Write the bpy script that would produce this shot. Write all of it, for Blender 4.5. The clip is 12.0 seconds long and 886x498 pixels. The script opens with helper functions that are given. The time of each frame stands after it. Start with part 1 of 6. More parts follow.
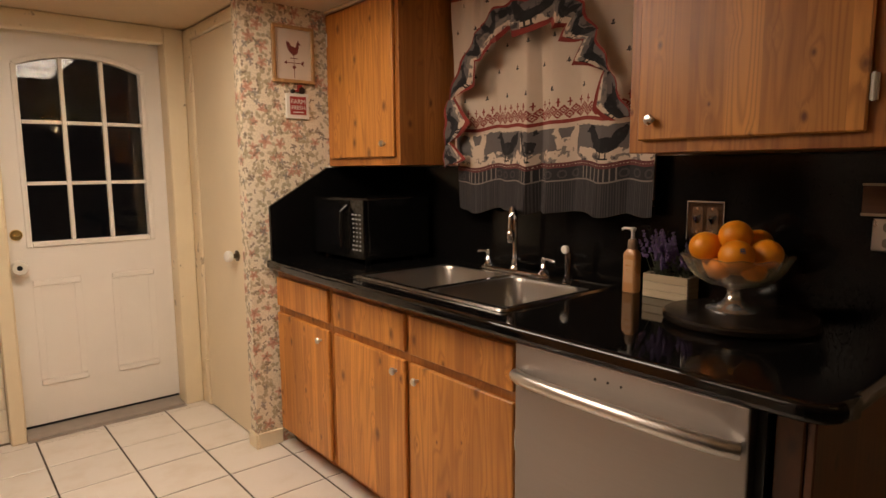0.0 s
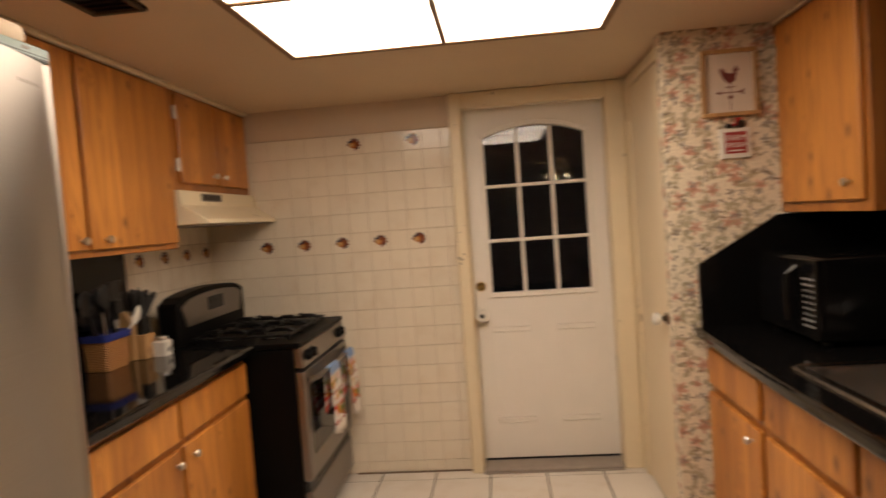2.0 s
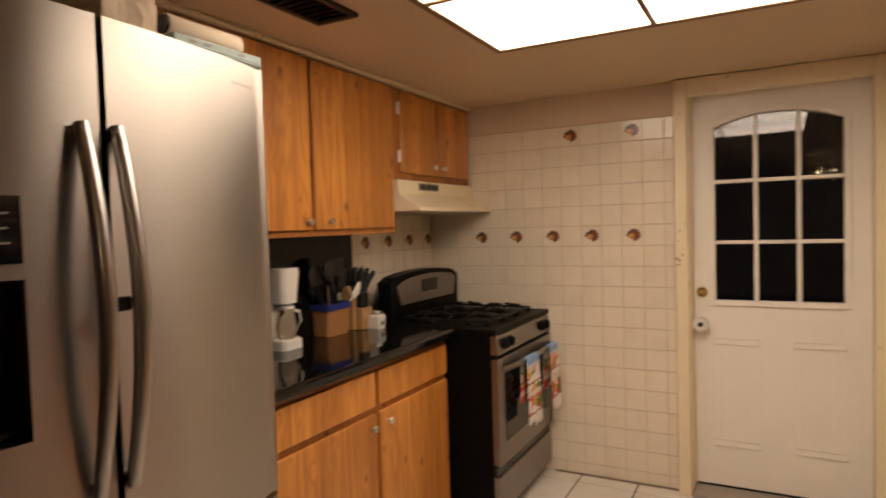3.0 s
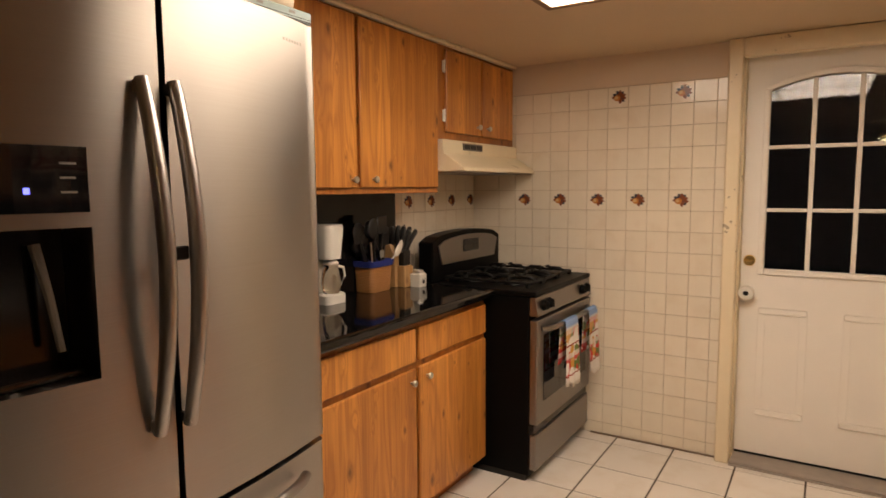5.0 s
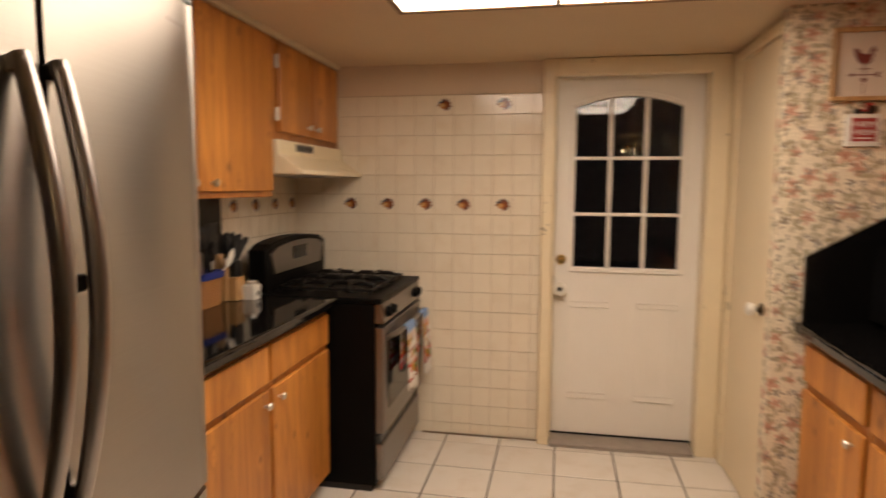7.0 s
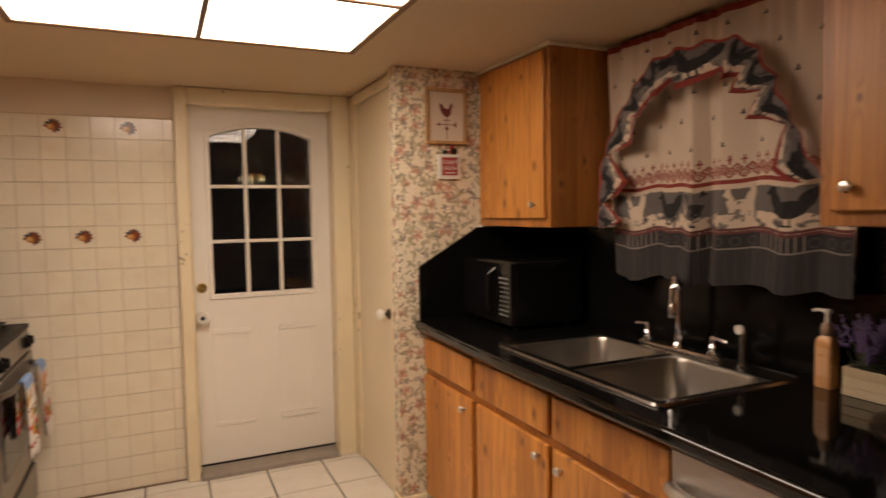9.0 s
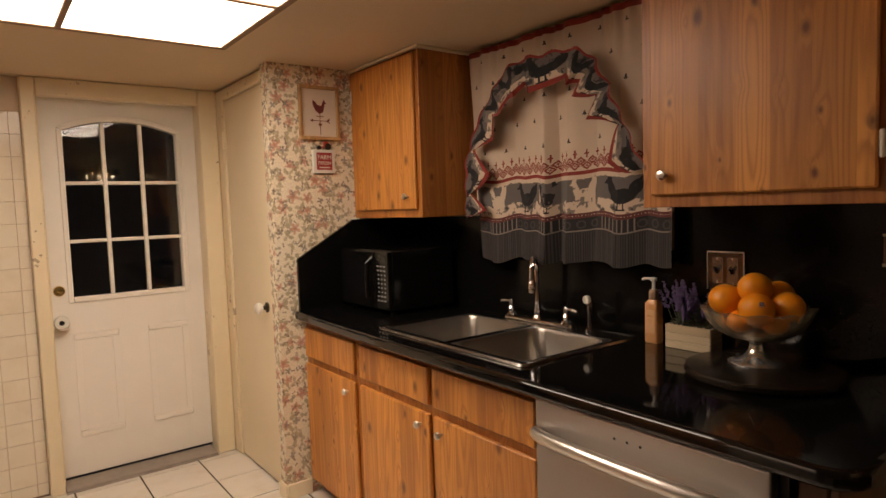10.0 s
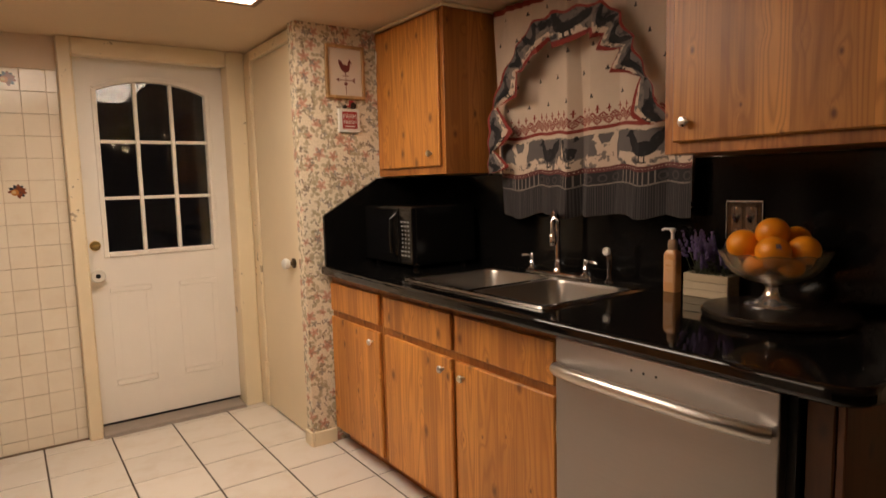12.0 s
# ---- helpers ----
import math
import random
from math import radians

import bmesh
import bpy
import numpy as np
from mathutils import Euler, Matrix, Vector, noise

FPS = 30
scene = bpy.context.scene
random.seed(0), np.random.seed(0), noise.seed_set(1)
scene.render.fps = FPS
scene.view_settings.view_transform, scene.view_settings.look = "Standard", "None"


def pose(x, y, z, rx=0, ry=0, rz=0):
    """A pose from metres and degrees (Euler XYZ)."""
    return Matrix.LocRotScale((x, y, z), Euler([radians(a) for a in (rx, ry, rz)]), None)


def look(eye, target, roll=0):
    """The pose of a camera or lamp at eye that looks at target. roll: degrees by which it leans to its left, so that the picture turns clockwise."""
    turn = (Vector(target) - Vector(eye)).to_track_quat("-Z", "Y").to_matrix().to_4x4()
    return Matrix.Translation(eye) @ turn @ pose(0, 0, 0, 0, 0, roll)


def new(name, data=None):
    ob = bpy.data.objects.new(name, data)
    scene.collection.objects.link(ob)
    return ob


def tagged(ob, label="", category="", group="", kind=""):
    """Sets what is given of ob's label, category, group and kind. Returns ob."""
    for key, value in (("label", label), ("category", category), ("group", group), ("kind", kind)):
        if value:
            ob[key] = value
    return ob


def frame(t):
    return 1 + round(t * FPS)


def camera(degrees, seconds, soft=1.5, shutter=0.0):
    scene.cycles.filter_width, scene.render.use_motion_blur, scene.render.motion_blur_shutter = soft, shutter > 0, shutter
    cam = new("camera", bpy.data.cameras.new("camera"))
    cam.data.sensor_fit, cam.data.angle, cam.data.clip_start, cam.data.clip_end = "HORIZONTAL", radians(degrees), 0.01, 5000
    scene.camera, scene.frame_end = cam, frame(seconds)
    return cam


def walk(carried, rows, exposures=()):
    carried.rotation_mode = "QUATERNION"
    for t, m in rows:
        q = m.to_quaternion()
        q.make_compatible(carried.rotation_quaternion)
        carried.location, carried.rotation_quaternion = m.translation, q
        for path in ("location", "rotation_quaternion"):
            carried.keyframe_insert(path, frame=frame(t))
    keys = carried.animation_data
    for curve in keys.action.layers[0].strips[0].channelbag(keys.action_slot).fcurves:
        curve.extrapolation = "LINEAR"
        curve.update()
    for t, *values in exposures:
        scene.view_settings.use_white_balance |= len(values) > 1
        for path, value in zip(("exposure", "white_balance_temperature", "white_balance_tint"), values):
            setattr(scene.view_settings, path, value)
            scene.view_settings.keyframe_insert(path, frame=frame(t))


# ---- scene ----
cam = camera(71.3, 12.0, shutter=0.5)
PATH = [
    (0, (0.159, 0.163, 1.337), (1.432, 1.683, 1.077), -0.4),
    (0.5, (0.286, 0.174, 1.375), (1.5, 1.736, 1.084), -1.2),
    (1, (0.397, 0.178, 1.424), (1.282, 1.96, 1.227), 0.2),
    (1.5, (0.519, 0.284, 1.45), (0.944, 2.235, 1.33), -1.5),
    (2, (0.613, 0.368, 1.417), (0.429, 2.357, 1.321), -4.1),
    (2.5, (0.698, 0.417, 1.413), (0.185, 2.348, 1.34), -3.1),
    (3, (0.813, 0.448, 1.399), (-0.129, 2.21, 1.324), -1.7),
    (3.5, (0.87, 0.449, 1.383), (-0.249, 2.102, 1.259), -1.8),
    (3.7, (0.883, 0.444, 1.39), (-0.292, 2.059, 1.279), -1.6),
    (5.3, (0.755, 0.419, 1.395), (-0.212, 2.156, 1.174), 0.5),
    (5.5, (0.699, 0.389, 1.396), (-0.188, 2.169, 1.181), 1.6),
    (6, (0.607, 0.368, 1.409), (-0.138, 2.212, 1.199), 6.5),
    (6.5, (0.55, 0.436, 1.413), (-0.232, 2.253, 1.116), 5.7),
    (7, (0.474, 0.373, 1.419), (0.108, 2.329, 1.219), 0.3),
    (7.5, (0.395, 0.336, 1.431), (0.318, 2.324, 1.23), -0.9),
    (7.7, (0.386, 0.332, 1.442), (0.431, 2.324, 1.268), -0.3),
    (9.3, (0.269, 0.198, 1.411), (1.251, 1.938, 1.306), -0.7),
    (9.5, (0.246, 0.175, 1.404), (1.32, 1.86, 1.31), -0.5),
    (10, (0.175, 0.113, 1.401), (1.374, 1.707, 1.259), -1.9),
    (10.5, (0.129, 0.07, 1.382), (1.334, 1.659, 1.238), -0.5),
    (11, (0.101, 0.047, 1.339), (1.278, 1.657, 1.19), -0.6),
    (11.5, (0.095, 0.051, 1.319), (1.248, 1.679, 1.18), -0.4),
    (12, (0.111, 0.066, 1.309), (1.258, 1.691, 1.097), -1.5),
]
walk(cam, [(t, look(eye, target, roll)) for t, eye, target, roll in PATH],
     exposures=[(0, 0.0), (1.5, -0.02), (2.0, -0.18), (2.6, -0.18), (3.5, -0.06), (5.5, 0.0), (7.0, -0.02), (9.3, -0.08), (9.8, -0.04), (11.0, 0.0), (12.0, 0.0)])

# ---- world, light, exposure ----
wd = bpy.data.worlds.new("night")
scene.world = wd
wd.use_nodes = True
wd.node_tree.nodes["Background"].inputs["Color"].default_value = (0.0025, 0.0022, 0.0022, 1)
wd.node_tree.nodes["Background"].inputs["Strength"].default_value = 1.0
PANEL_GLOW = 9.0
BULB_GLOW = 45.0
scene.view_settings.exposure = 0.0

# ---- materials ----
def mat_base(name):
    m = bpy.data.materials.new(name)
    m.use_nodes = True
    return m, m.node_tree, m.node_tree.nodes["Principled BSDF"]


def nd(nt, kind, **sets):
    n = nt.nodes.new(kind)
    for k, v in sets.items():
        if k in n.inputs:
            n.inputs[k].default_value = v
    return n


def ramp(nt, stops, interp="LINEAR"):
    n = nt.nodes.new("ShaderNodeValToRGB")
    n.color_ramp.interpolation = interp
    e = n.color_ramp.elements
    while len(e) < len(stops):
        e.new(0.5)
    for el, (p, c) in zip(e, stops):
        el.position = p
        el.color = (*c, 1) if len(c) == 3 else c
    return n


def coords(nt, sx=1, sy=1, sz=1, wander=True):
    """Object space in metres, shifted by a random amount for each object."""
    tc = nt.nodes.new("ShaderNodeTexCoord")
    mp = nt.nodes.new("ShaderNodeMapping")
    mp.inputs["Scale"].default_value = (sx, sy, sz)
    if wander:
        oi = nt.nodes.new("ShaderNodeObjectInfo")
        mu = nt.nodes.new("ShaderNodeMath")
        mu.operation = "MULTIPLY"
        mu.inputs[1].default_value = 37.0
        nt.links.new(oi.outputs["Random"], mu.inputs[0])
        ad = nt.nodes.new("ShaderNodeVectorMath")
        nt.links.new(tc.outputs["Object"], ad.inputs[0])
        nt.links.new(mu.outputs[0], ad.inputs[1])
        nt.links.new(ad.outputs[0], mp.inputs["Vector"])
    else:
        nt.links.new(tc.outputs["Object"], mp.inputs["Vector"])
    return mp.outputs["Vector"]


def mixc(nt, fac, a, b, blend="MIX"):
    m = nt.nodes.new("ShaderNodeMix")
    m.data_type = "RGBA"
    m.blend_type = blend
    for s, v in ((m.inputs[0], fac), (m.inputs[6], a), (m.inputs[7], b)):
        if isinstance(v, (int, float)):
            s.default_value = v
        elif isinstance(v, tuple):
            s.default_value = (*v, 1)
        else:
            nt.links.new(v, s)
    return m.outputs[2]


def math_n(nt, op, a, b=0.0, clamp=False):
    m = nt.nodes.new("ShaderNodeMath")
    m.operation = op
    m.use_clamp = clamp
    for s, v in ((m.inputs[0], a), (m.inputs[1], b)):
        if isinstance(v, (int, float)):
            s.default_value = v
        else:
            nt.links.new(v, s)
    return m.outputs[0]


def bump(nt, bs, height, strength=0.2, dist=0.002):
    b = nt.nodes.new("ShaderNodeBump")
    b.inputs["Strength"].default_value = strength
    b.inputs["Distance"].default_value = dist
    nt.links.new(height, b.inputs["Height"])
    nt.links.new(b.outputs[0], bs.inputs["Normal"])


def noise_n(nt, vec, scale, detail=4.0, rough=0.55, distort=0.0):
    n = nd(nt, "ShaderNodeTexNoise", Scale=scale, Detail=detail, Roughness=rough, Distortion=distort)
    nt.links.new(vec, n.inputs["Vector"])
    return n.outputs[0]


def plain(name, col, rough=0.5, metal=0.0, var=0.12, scale=9.0, grain=180.0, bump_s=0.06, coat=0.0):
    """A painted, plastic or metal surface with faint mottling at two sizes."""
    m, nt, bs = mat_base(name)
    v = coords(nt)
    n1 = noise_n(nt, v, scale)
    n2 = noise_n(nt, v, grain, 2.0)
    lo = tuple(c * (1 - var) for c in col)
    hi = tuple(min(1, c * (1 + var)) for c in col)
    nt.links.new(mixc(nt, n1, lo, hi), bs.inputs["Base Color"])
    bs.inputs["Metallic"].default_value = metal
    r = math_n(nt, "MULTIPLY_ADD", n1, 0.16)
    r.node.inputs[2].default_value = rough - 0.08
    nt.links.new(r, bs.inputs["Roughness"])
    bs.inputs["Coat Weight"].default_value = coat
    bump(nt, bs, n2, bump_s, 0.0006)
    return m


def wood(name, base, dark, knot, vert=True, rough=0.42, rings=0.50):
    """Knotty pine panel: long grain, growth bands, dark oval knots that bend the grain."""
    m, nt, bs = mat_base(name)
    vk0 = coords(nt, 1, 1, 0.60) if vert else coords(nt, 0.60, 0.60, 1)
    sx = nt.nodes.new("ShaderNodeSeparateXYZ")
    nt.links.new(vk0, sx.inputs[0])
    cb = nt.nodes.new("ShaderNodeCombineXYZ")
    nt.links.new(math_n(nt, "ADD", sx.outputs[0], sx.outputs[1]), cb.inputs[0])
    nt.links.new(sx.outputs[2], cb.inputs[1])
    vo = nd(nt, "ShaderNodeTexVoronoi", Scale=8.2, Randomness=1.0)
    vo.voronoi_dimensions = "2D"
    nt.links.new(cb.outputs[0], vo.inputs["Vector"])
    size = nt.nodes.new("ShaderNodeSeparateColor")
    nt.links.new(vo.outputs["Color"], size.inputs[0])
    rad = math_n(nt, "MULTIPLY_ADD", size.outputs[0], 0.23)
    rad.node.inputs[2].default_value = -0.060
    rad = math_n(nt, "MAXIMUM", rad, 0.004)
    ratio = math_n(nt, "DIVIDE", vo.outputs["Distance"], rad)
    kn = ramp(nt, [(0.0, (0.95, 0.95, 0.95)), (0.32, (0.78, 0.78, 0.78)), (0.60, (0.40, 0.40, 0.40)), (0.85, (0.14, 0.14, 0.14)), (1.0, (0, 0, 0))])
    nt.links.new(ratio, kn.inputs[0])
    pull = math_n(nt, "POWER", math_n(nt, "MAXIMUM", math_n(nt, "SUBTRACT", 0.32, vo.outputs["Distance"]), 0.0), 2.0)
    sg = nt.nodes.new("ShaderNodeSeparateXYZ")
    nt.links.new(coords(nt, 30, 30, 0.8) if vert else coords(nt, 0.8, 0.8, 30), sg.inputs[0])
    cg = nt.nodes.new("ShaderNodeCombineXYZ")
    nt.links.new(math_n(nt, "ADD", sg.outputs[0], sg.outputs[1]), cg.inputs[0])
    nt.links.new(sg.outputs[2], cg.inputs[2])
    vg = cg.outputs[0]
    ad = nt.nodes.new("ShaderNodeVectorMath")
    ad.operation = "ADD"
    nt.links.new(vg, ad.inputs[0])
    nt.links.new(math_n(nt, "MULTIPLY", pull, 4.0), ad.inputs[1])
    broad = noise_n(nt, vg, 0.30, 2.0, 0.5, 0.8)
    fine = noise_n(nt, ad.outputs[0], 4.0, 5.0, 0.65)
    lines = noise_n(nt, ad.outputs[0], 1.1, 2.0, 0.5, 0.5)
    g = math_n(nt, "ADD", math_n(nt, "MULTIPLY", lines, 0.36), math_n(nt, "ADD", math_n(nt, "MULTIPLY", broad, 0.38), math_n(nt, "MULTIPLY", fine, 0.26)))
    mid = tuple(0.75 * a + 0.25 * b for a, b in zip(dark, base))
    cr = ramp(nt, [(0.36, mid), (0.46, tuple(0.35 * a + 0.65 * b for a, b in zip(dark, base))), (0.54, base), (0.68, tuple(min(1, c * 1.14) for c in base))])
    nt.links.new(g, cr.inputs[0])
    # glued boards about nine centimetres wide, each with a tone of its own
    su = nt.nodes.new("ShaderNodeSeparateXYZ")
    nt.links.new(coords(nt, 1, 1, 1), su.inputs[0])
    across = math_n(nt, "ADD", su.outputs[0], su.outputs[1]) if vert else su.outputs[2]
    wn = nt.nodes.new("ShaderNodeTexWhiteNoise")
    wn.noise_dimensions = "1D"
    nt.links.new(math_n(nt, "FLOOR", math_n(nt, "MULTIPLY", across, 11.0)), wn.inputs["W"])
    tone = ramp(nt, [(0.0, (0.80, 0.76, 0.70)), (0.5, (0.95, 0.94, 0.92)), (1.0, (1.10, 1.12, 1.16))])
    nt.links.new(wn.outputs["Value"], tone.inputs[0])
    toned0 = mixc(nt, 1.0, cr.outputs[0], tone.outputs[0], "MULTIPLY")
    # growth rings: contour lines of a stretched field, closing round the knots
    along = su.outputs[2] if vert else math_n(nt, "ADD", su.outputs[0], su.outputs[1])
    cf = nt.nodes.new("ShaderNodeCombineXYZ")
    nt.links.new(math_n(nt, "MULTIPLY", across, 10.0), cf.inputs[0])
    nt.links.new(math_n(nt, "MULTIPLY", along, 0.55), cf.inputs[1])
    nt.links.new(math_n(nt, "MULTIPLY", wn.outputs["Value"], 9.0), cf.inputs[2])
    field = noise_n(nt, cf.outputs[0], 1.0, 1.5, 0.35)
    level = math_n(nt, "ADD", math_n(nt, "MULTIPLY", field, 100.0), math_n(nt, "MULTIPLY", pull, 75.0))
    level = math_n(nt, "ADD", level, math_n(nt, "MULTIPLY", fine, 2.2))
    wave = math_n(nt, "MULTIPLY_ADD", math_n(nt, "SINE", level), 0.5)
    wave.node.inputs[2].default_value = 0.5
    ring = math_n(nt, "MULTIPLY", math_n(nt, "POWER", wave, 3.0), rings)
    toned = mixc(nt, ring, toned0, dark)
    col = mixc(nt, math_n(nt, "MULTIPLY", kn.outputs[0], 0.93), toned, knot)
    stain = noise_n(nt, coords(nt, 1, 1, 1), 2.2, 3.0)
    st = ramp(nt, [(0.3, (0.82, 0.80, 0.78)), (0.62, (1, 1, 1))])
    nt.links.new(stain, st.inputs[0])
    nt.links.new(mixc(nt, 1.0, col, st.outputs[0], "MULTIPLY"), bs.inputs["Base Color"])
    bs.inputs["Roughness"].default_value = rough
    bs.inputs["Coat Weight"].default_value = 0.15
    bs.inputs["Coat Roughness"].default_value = 0.35
    bump(nt, bs, fine, 0.12, 0.001)
    return m


def brushed(name, col=(0.62, 0.58, 0.54), rough=0.3, along=(6, 6, 260), amount=0.10, relief=0.12, upright=0.0):
    m, nt, bs = mat_base(name)
    v = coords(nt, *along, wander=False)
    n = noise_n(nt, v, 1.0, 3.0, 0.6)
    big = noise_n(nt, coords(nt, wander=False), 3.0, 3.0)
    nt.links.new(mixc(nt, n, tuple(c * 0.92 for c in col), tuple(min(1, c * 1.06) for c in col)), bs.inputs["Base Color"])
    bs.inputs["Metallic"].default_value = 1.0
    fine_r = math_n(nt, "MULTIPLY_ADD", n, amount)
    fine_r.node.inputs[2].default_value = rough - amount * 0.5 - 0.04
    r = math_n(nt, "ADD", fine_r, math_n(nt, "MULTIPLY", big, 0.08))
    nt.links.new(r, bs.inputs["Roughness"])
    bump(nt, bs, n, relief, 0.0004)
    if upright:
        # brushed sideways, so that reflections smear up and down
        bs.inputs["Anisotropic"].default_value = upright
        t = nd(nt, "ShaderNodeCombineXYZ", Z=1.0)
        nt.links.new(t.outputs[0], bs.inputs["Tangent"])
    return m


def granite(name, rough=0.07, spec=0.5):
    m, nt, bs = mat_base(name)
    v = coords(nt, wander=False)
    vo = nd(nt, "ShaderNodeTexVoronoi", Scale=420.0)
    nt.links.new(v, vo.inputs["Vector"])
    sp = ramp(nt, [(0.0, (0.0035, 0.0033, 0.0033)), (0.82, (0.005, 0.0048, 0.0048)), (0.95, (0.014, 0.012, 0.011)), (1.0, (0.05, 0.042, 0.035))])
    nt.links.new(vo.outputs["Color"], sp.inputs[0])
    n = noise_n(nt, v, 5.0, 3.0)
    nt.links.new(mixc(nt, math_n(nt, "MULTIPLY", n, 0.35), sp.outputs[0], (0.006, 0.005, 0.0045)), bs.inputs["Base Color"])
    r = math_n(nt, "MULTIPLY_ADD", noise_n(nt, v, 14.0, 5.0), 0.07)
    r.node.inputs[2].default_value = rough - 0.03
    nt.links.new(r, bs.inputs["Roughness"])
    bs.inputs["Specular IOR Level"].default_value = spec
    return m


def wallpaper(name):
    """Cream paper printed with sprays of salmon, blue and sage flowers."""
    m, nt, bs = mat_base(name)
    tc = nt.nodes.new("ShaderNodeTexCoord")
    sx = nt.nodes.new("ShaderNodeSeparateXYZ")
    nt.links.new(tc.outputs["Object"], sx.inputs[0])
    cb = nt.nodes.new("ShaderNodeCombineXYZ")
    nt.links.new(math_n(nt, "SUBTRACT", sx.outputs[0], sx.outputs[1]), cb.inputs[0])
    nt.links.new(sx.outputs[2], cb.inputs[1])
    warp = nd(nt, "ShaderNodeTexNoise", Scale=60.0, Detail=3.0)
    nt.links.new(cb.outputs[0], warp.inputs["Vector"])
    wob = nt.nodes.new("ShaderNodeVectorMath")
    wob.operation = "MULTIPLY_ADD"
    nt.links.new(warp.outputs["Color"], wob.inputs[0])
    wob.inputs[1].default_value = (0.014, 0.014, 0)
    nt.links.new(cb.outputs[0], wob.inputs[2])
    col = (0.86, 0.76, 0.59)
    # cells per metre, colour, radius, petals, depth of the notches, offset, share of cells in bloom, strength
    layers = [(22.0, (0.37, 0.31, 0.17), 0.0150, 2, 0.70, 3.1, 0.70, 0.72), (18.0, (0.46, 0.37, 0.22), 0.0190, 3, 0.65, 0.0, 0.66, 0.68),
              (11.5, (0.62, 0.29, 0.19), 0.0235, 5, 0.34, 7.7, 0.80, 0.72), (11.5, (0.45, 0.17, 0.11), 0.0080, 5, 0.50, 7.7, 0.80, 0.66),
              (15.0, (0.25, 0.215, 0.19), 0.0130, 4, 0.45, 5.3, 0.62, 0.76), (28.0, (0.24, 0.165, 0.11), 0.0078, 2, 0.80, 9.4, 0.55, 0.76)]
    for sc, c, rad, petals, notch, off, dens, force in layers:
        mp = nt.nodes.new("ShaderNodeMapping")
        mp.inputs["Location"].default_value = (off, off * 0.7, 0)
        mp.inputs["Scale"].default_value = (sc, sc, sc)
        nt.links.new(wob.outputs[0], mp.inputs["Vector"])
        vo = nd(nt, "ShaderNodeTexVoronoi", Scale=1.0, Randomness=0.9)
        vo.voronoi_dimensions = "2D"
        nt.links.new(mp.outputs[0], vo.inputs["Vector"])
        sp = nt.nodes.new("ShaderNodeSeparateColor")
        nt.links.new(vo.outputs["Color"], sp.inputs[0])
        gap = nt.nodes.new("ShaderNodeVectorMath")
        gap.operation = "SUBTRACT"
        nt.links.new(mp.outputs[0], gap.inputs[0])
        nt.links.new(vo.outputs["Position"], gap.inputs[1])
        gx = nt.nodes.new("ShaderNodeSeparateXYZ")
        nt.links.new(gap.outputs[0], gx.inputs[0])
        turn = math_n(nt, "ADD", math_n(nt, "MULTIPLY", math_n(nt, "ARCTAN2", gx.outputs[1], gx.outputs[0]), float(petals)), math_n(nt, "MULTIPLY", sp.outputs[0], 6.28))
        lobe = math_n(nt, "MULTIPLY_ADD", math_n(nt, "COSINE", turn), notch)
        lobe.node.inputs[2].default_value = 1.0
        size = math_n(nt, "MULTIPLY_ADD", sp.outputs[2], 0.5 * rad * sc)
        size.node.inputs[2].default_value = 0.72 * rad * sc
        edge = math_n(nt, "DIVIDE", math_n(nt, "SUBTRACT", math_n(nt, "MULTIPLY", lobe, size), vo.outputs["Distance"]), 0.30 * rad * sc, True)
        on = math_n(nt, "LESS_THAN", sp.outputs[1], dens)
        col = mixc(nt, math_n(nt, "MULTIPLY", math_n(nt, "MULTIPLY", edge, on), force), col, c)
    tone = noise_n(nt, cb.outputs[0], 140.0, 3.0)
    tr = ramp(nt, [(0.35, (0.80, 0.78, 0.76)), (0.6, (1, 1, 1))])
    nt.links.new(tone, tr.inputs[0])
    nt.links.new(mixc(nt, 1.0, col, tr.outputs[0], "MULTIPLY"), bs.inputs["Base Color"])
    bs.inputs["Roughness"].default_value = 0.55
    bump(nt, bs, tone, 0.08, 0.0006)
    return m


def tile_mat(name, col, rough, wav=0.35, var=0.06):
    """Glazed tile: each piece a slightly different tone, with a gently uneven glaze."""
    m, nt, bs = mat_base(name)
    oi = nt.nodes.new("ShaderNodeObjectInfo")
    geo = nt.nodes.new("ShaderNodeNewGeometry")
    rnd = math_n(nt, "FRACT", math_n(nt, "ADD", oi.outputs["Random"], geo.outputs["Random Per Island"]))
    v = coords(nt)
    n = noise_n(nt, v, 22.0, 4.0)
    dirt = noise_n(nt, v, 7.0, 5.0)
    c1 = mixc(nt, rnd, tuple(c * (1 - var) for c in col), tuple(min(1, c * (1 + var)) for c in col))
    dr = ramp(nt, [(0.28, (0.93, 0.90, 0.86)), (0.5, (1, 1, 1))])
    nt.links.new(dirt, dr.inputs[0])
    nt.links.new(mixc(nt, 1.0, c1, dr.outputs[0], "MULTIPLY"), bs.inputs["Base Color"])
    r = math_n(nt, "MULTIPLY_ADD", n, 0.14)
    r.node.inputs[2].default_value = rough - 0.07
    nt.links.new(r, bs.inputs["Roughness"])
    bump(nt, bs, noise_n(nt, v, 9.0, 2.0), wav, 0.004)
    return m


def glow(name, col, strength):
    m, nt, bs = mat_base(name)
    bs.inputs["Base Color"].default_value = (0.8, 0.8, 0.78, 1)
    bs.inputs["Emission Color"].default_value = (*col, 1)
    bs.inputs["Emission Strength"].default_value = strength
    bs.inputs["Roughness"].default_value = 0.5
    return m


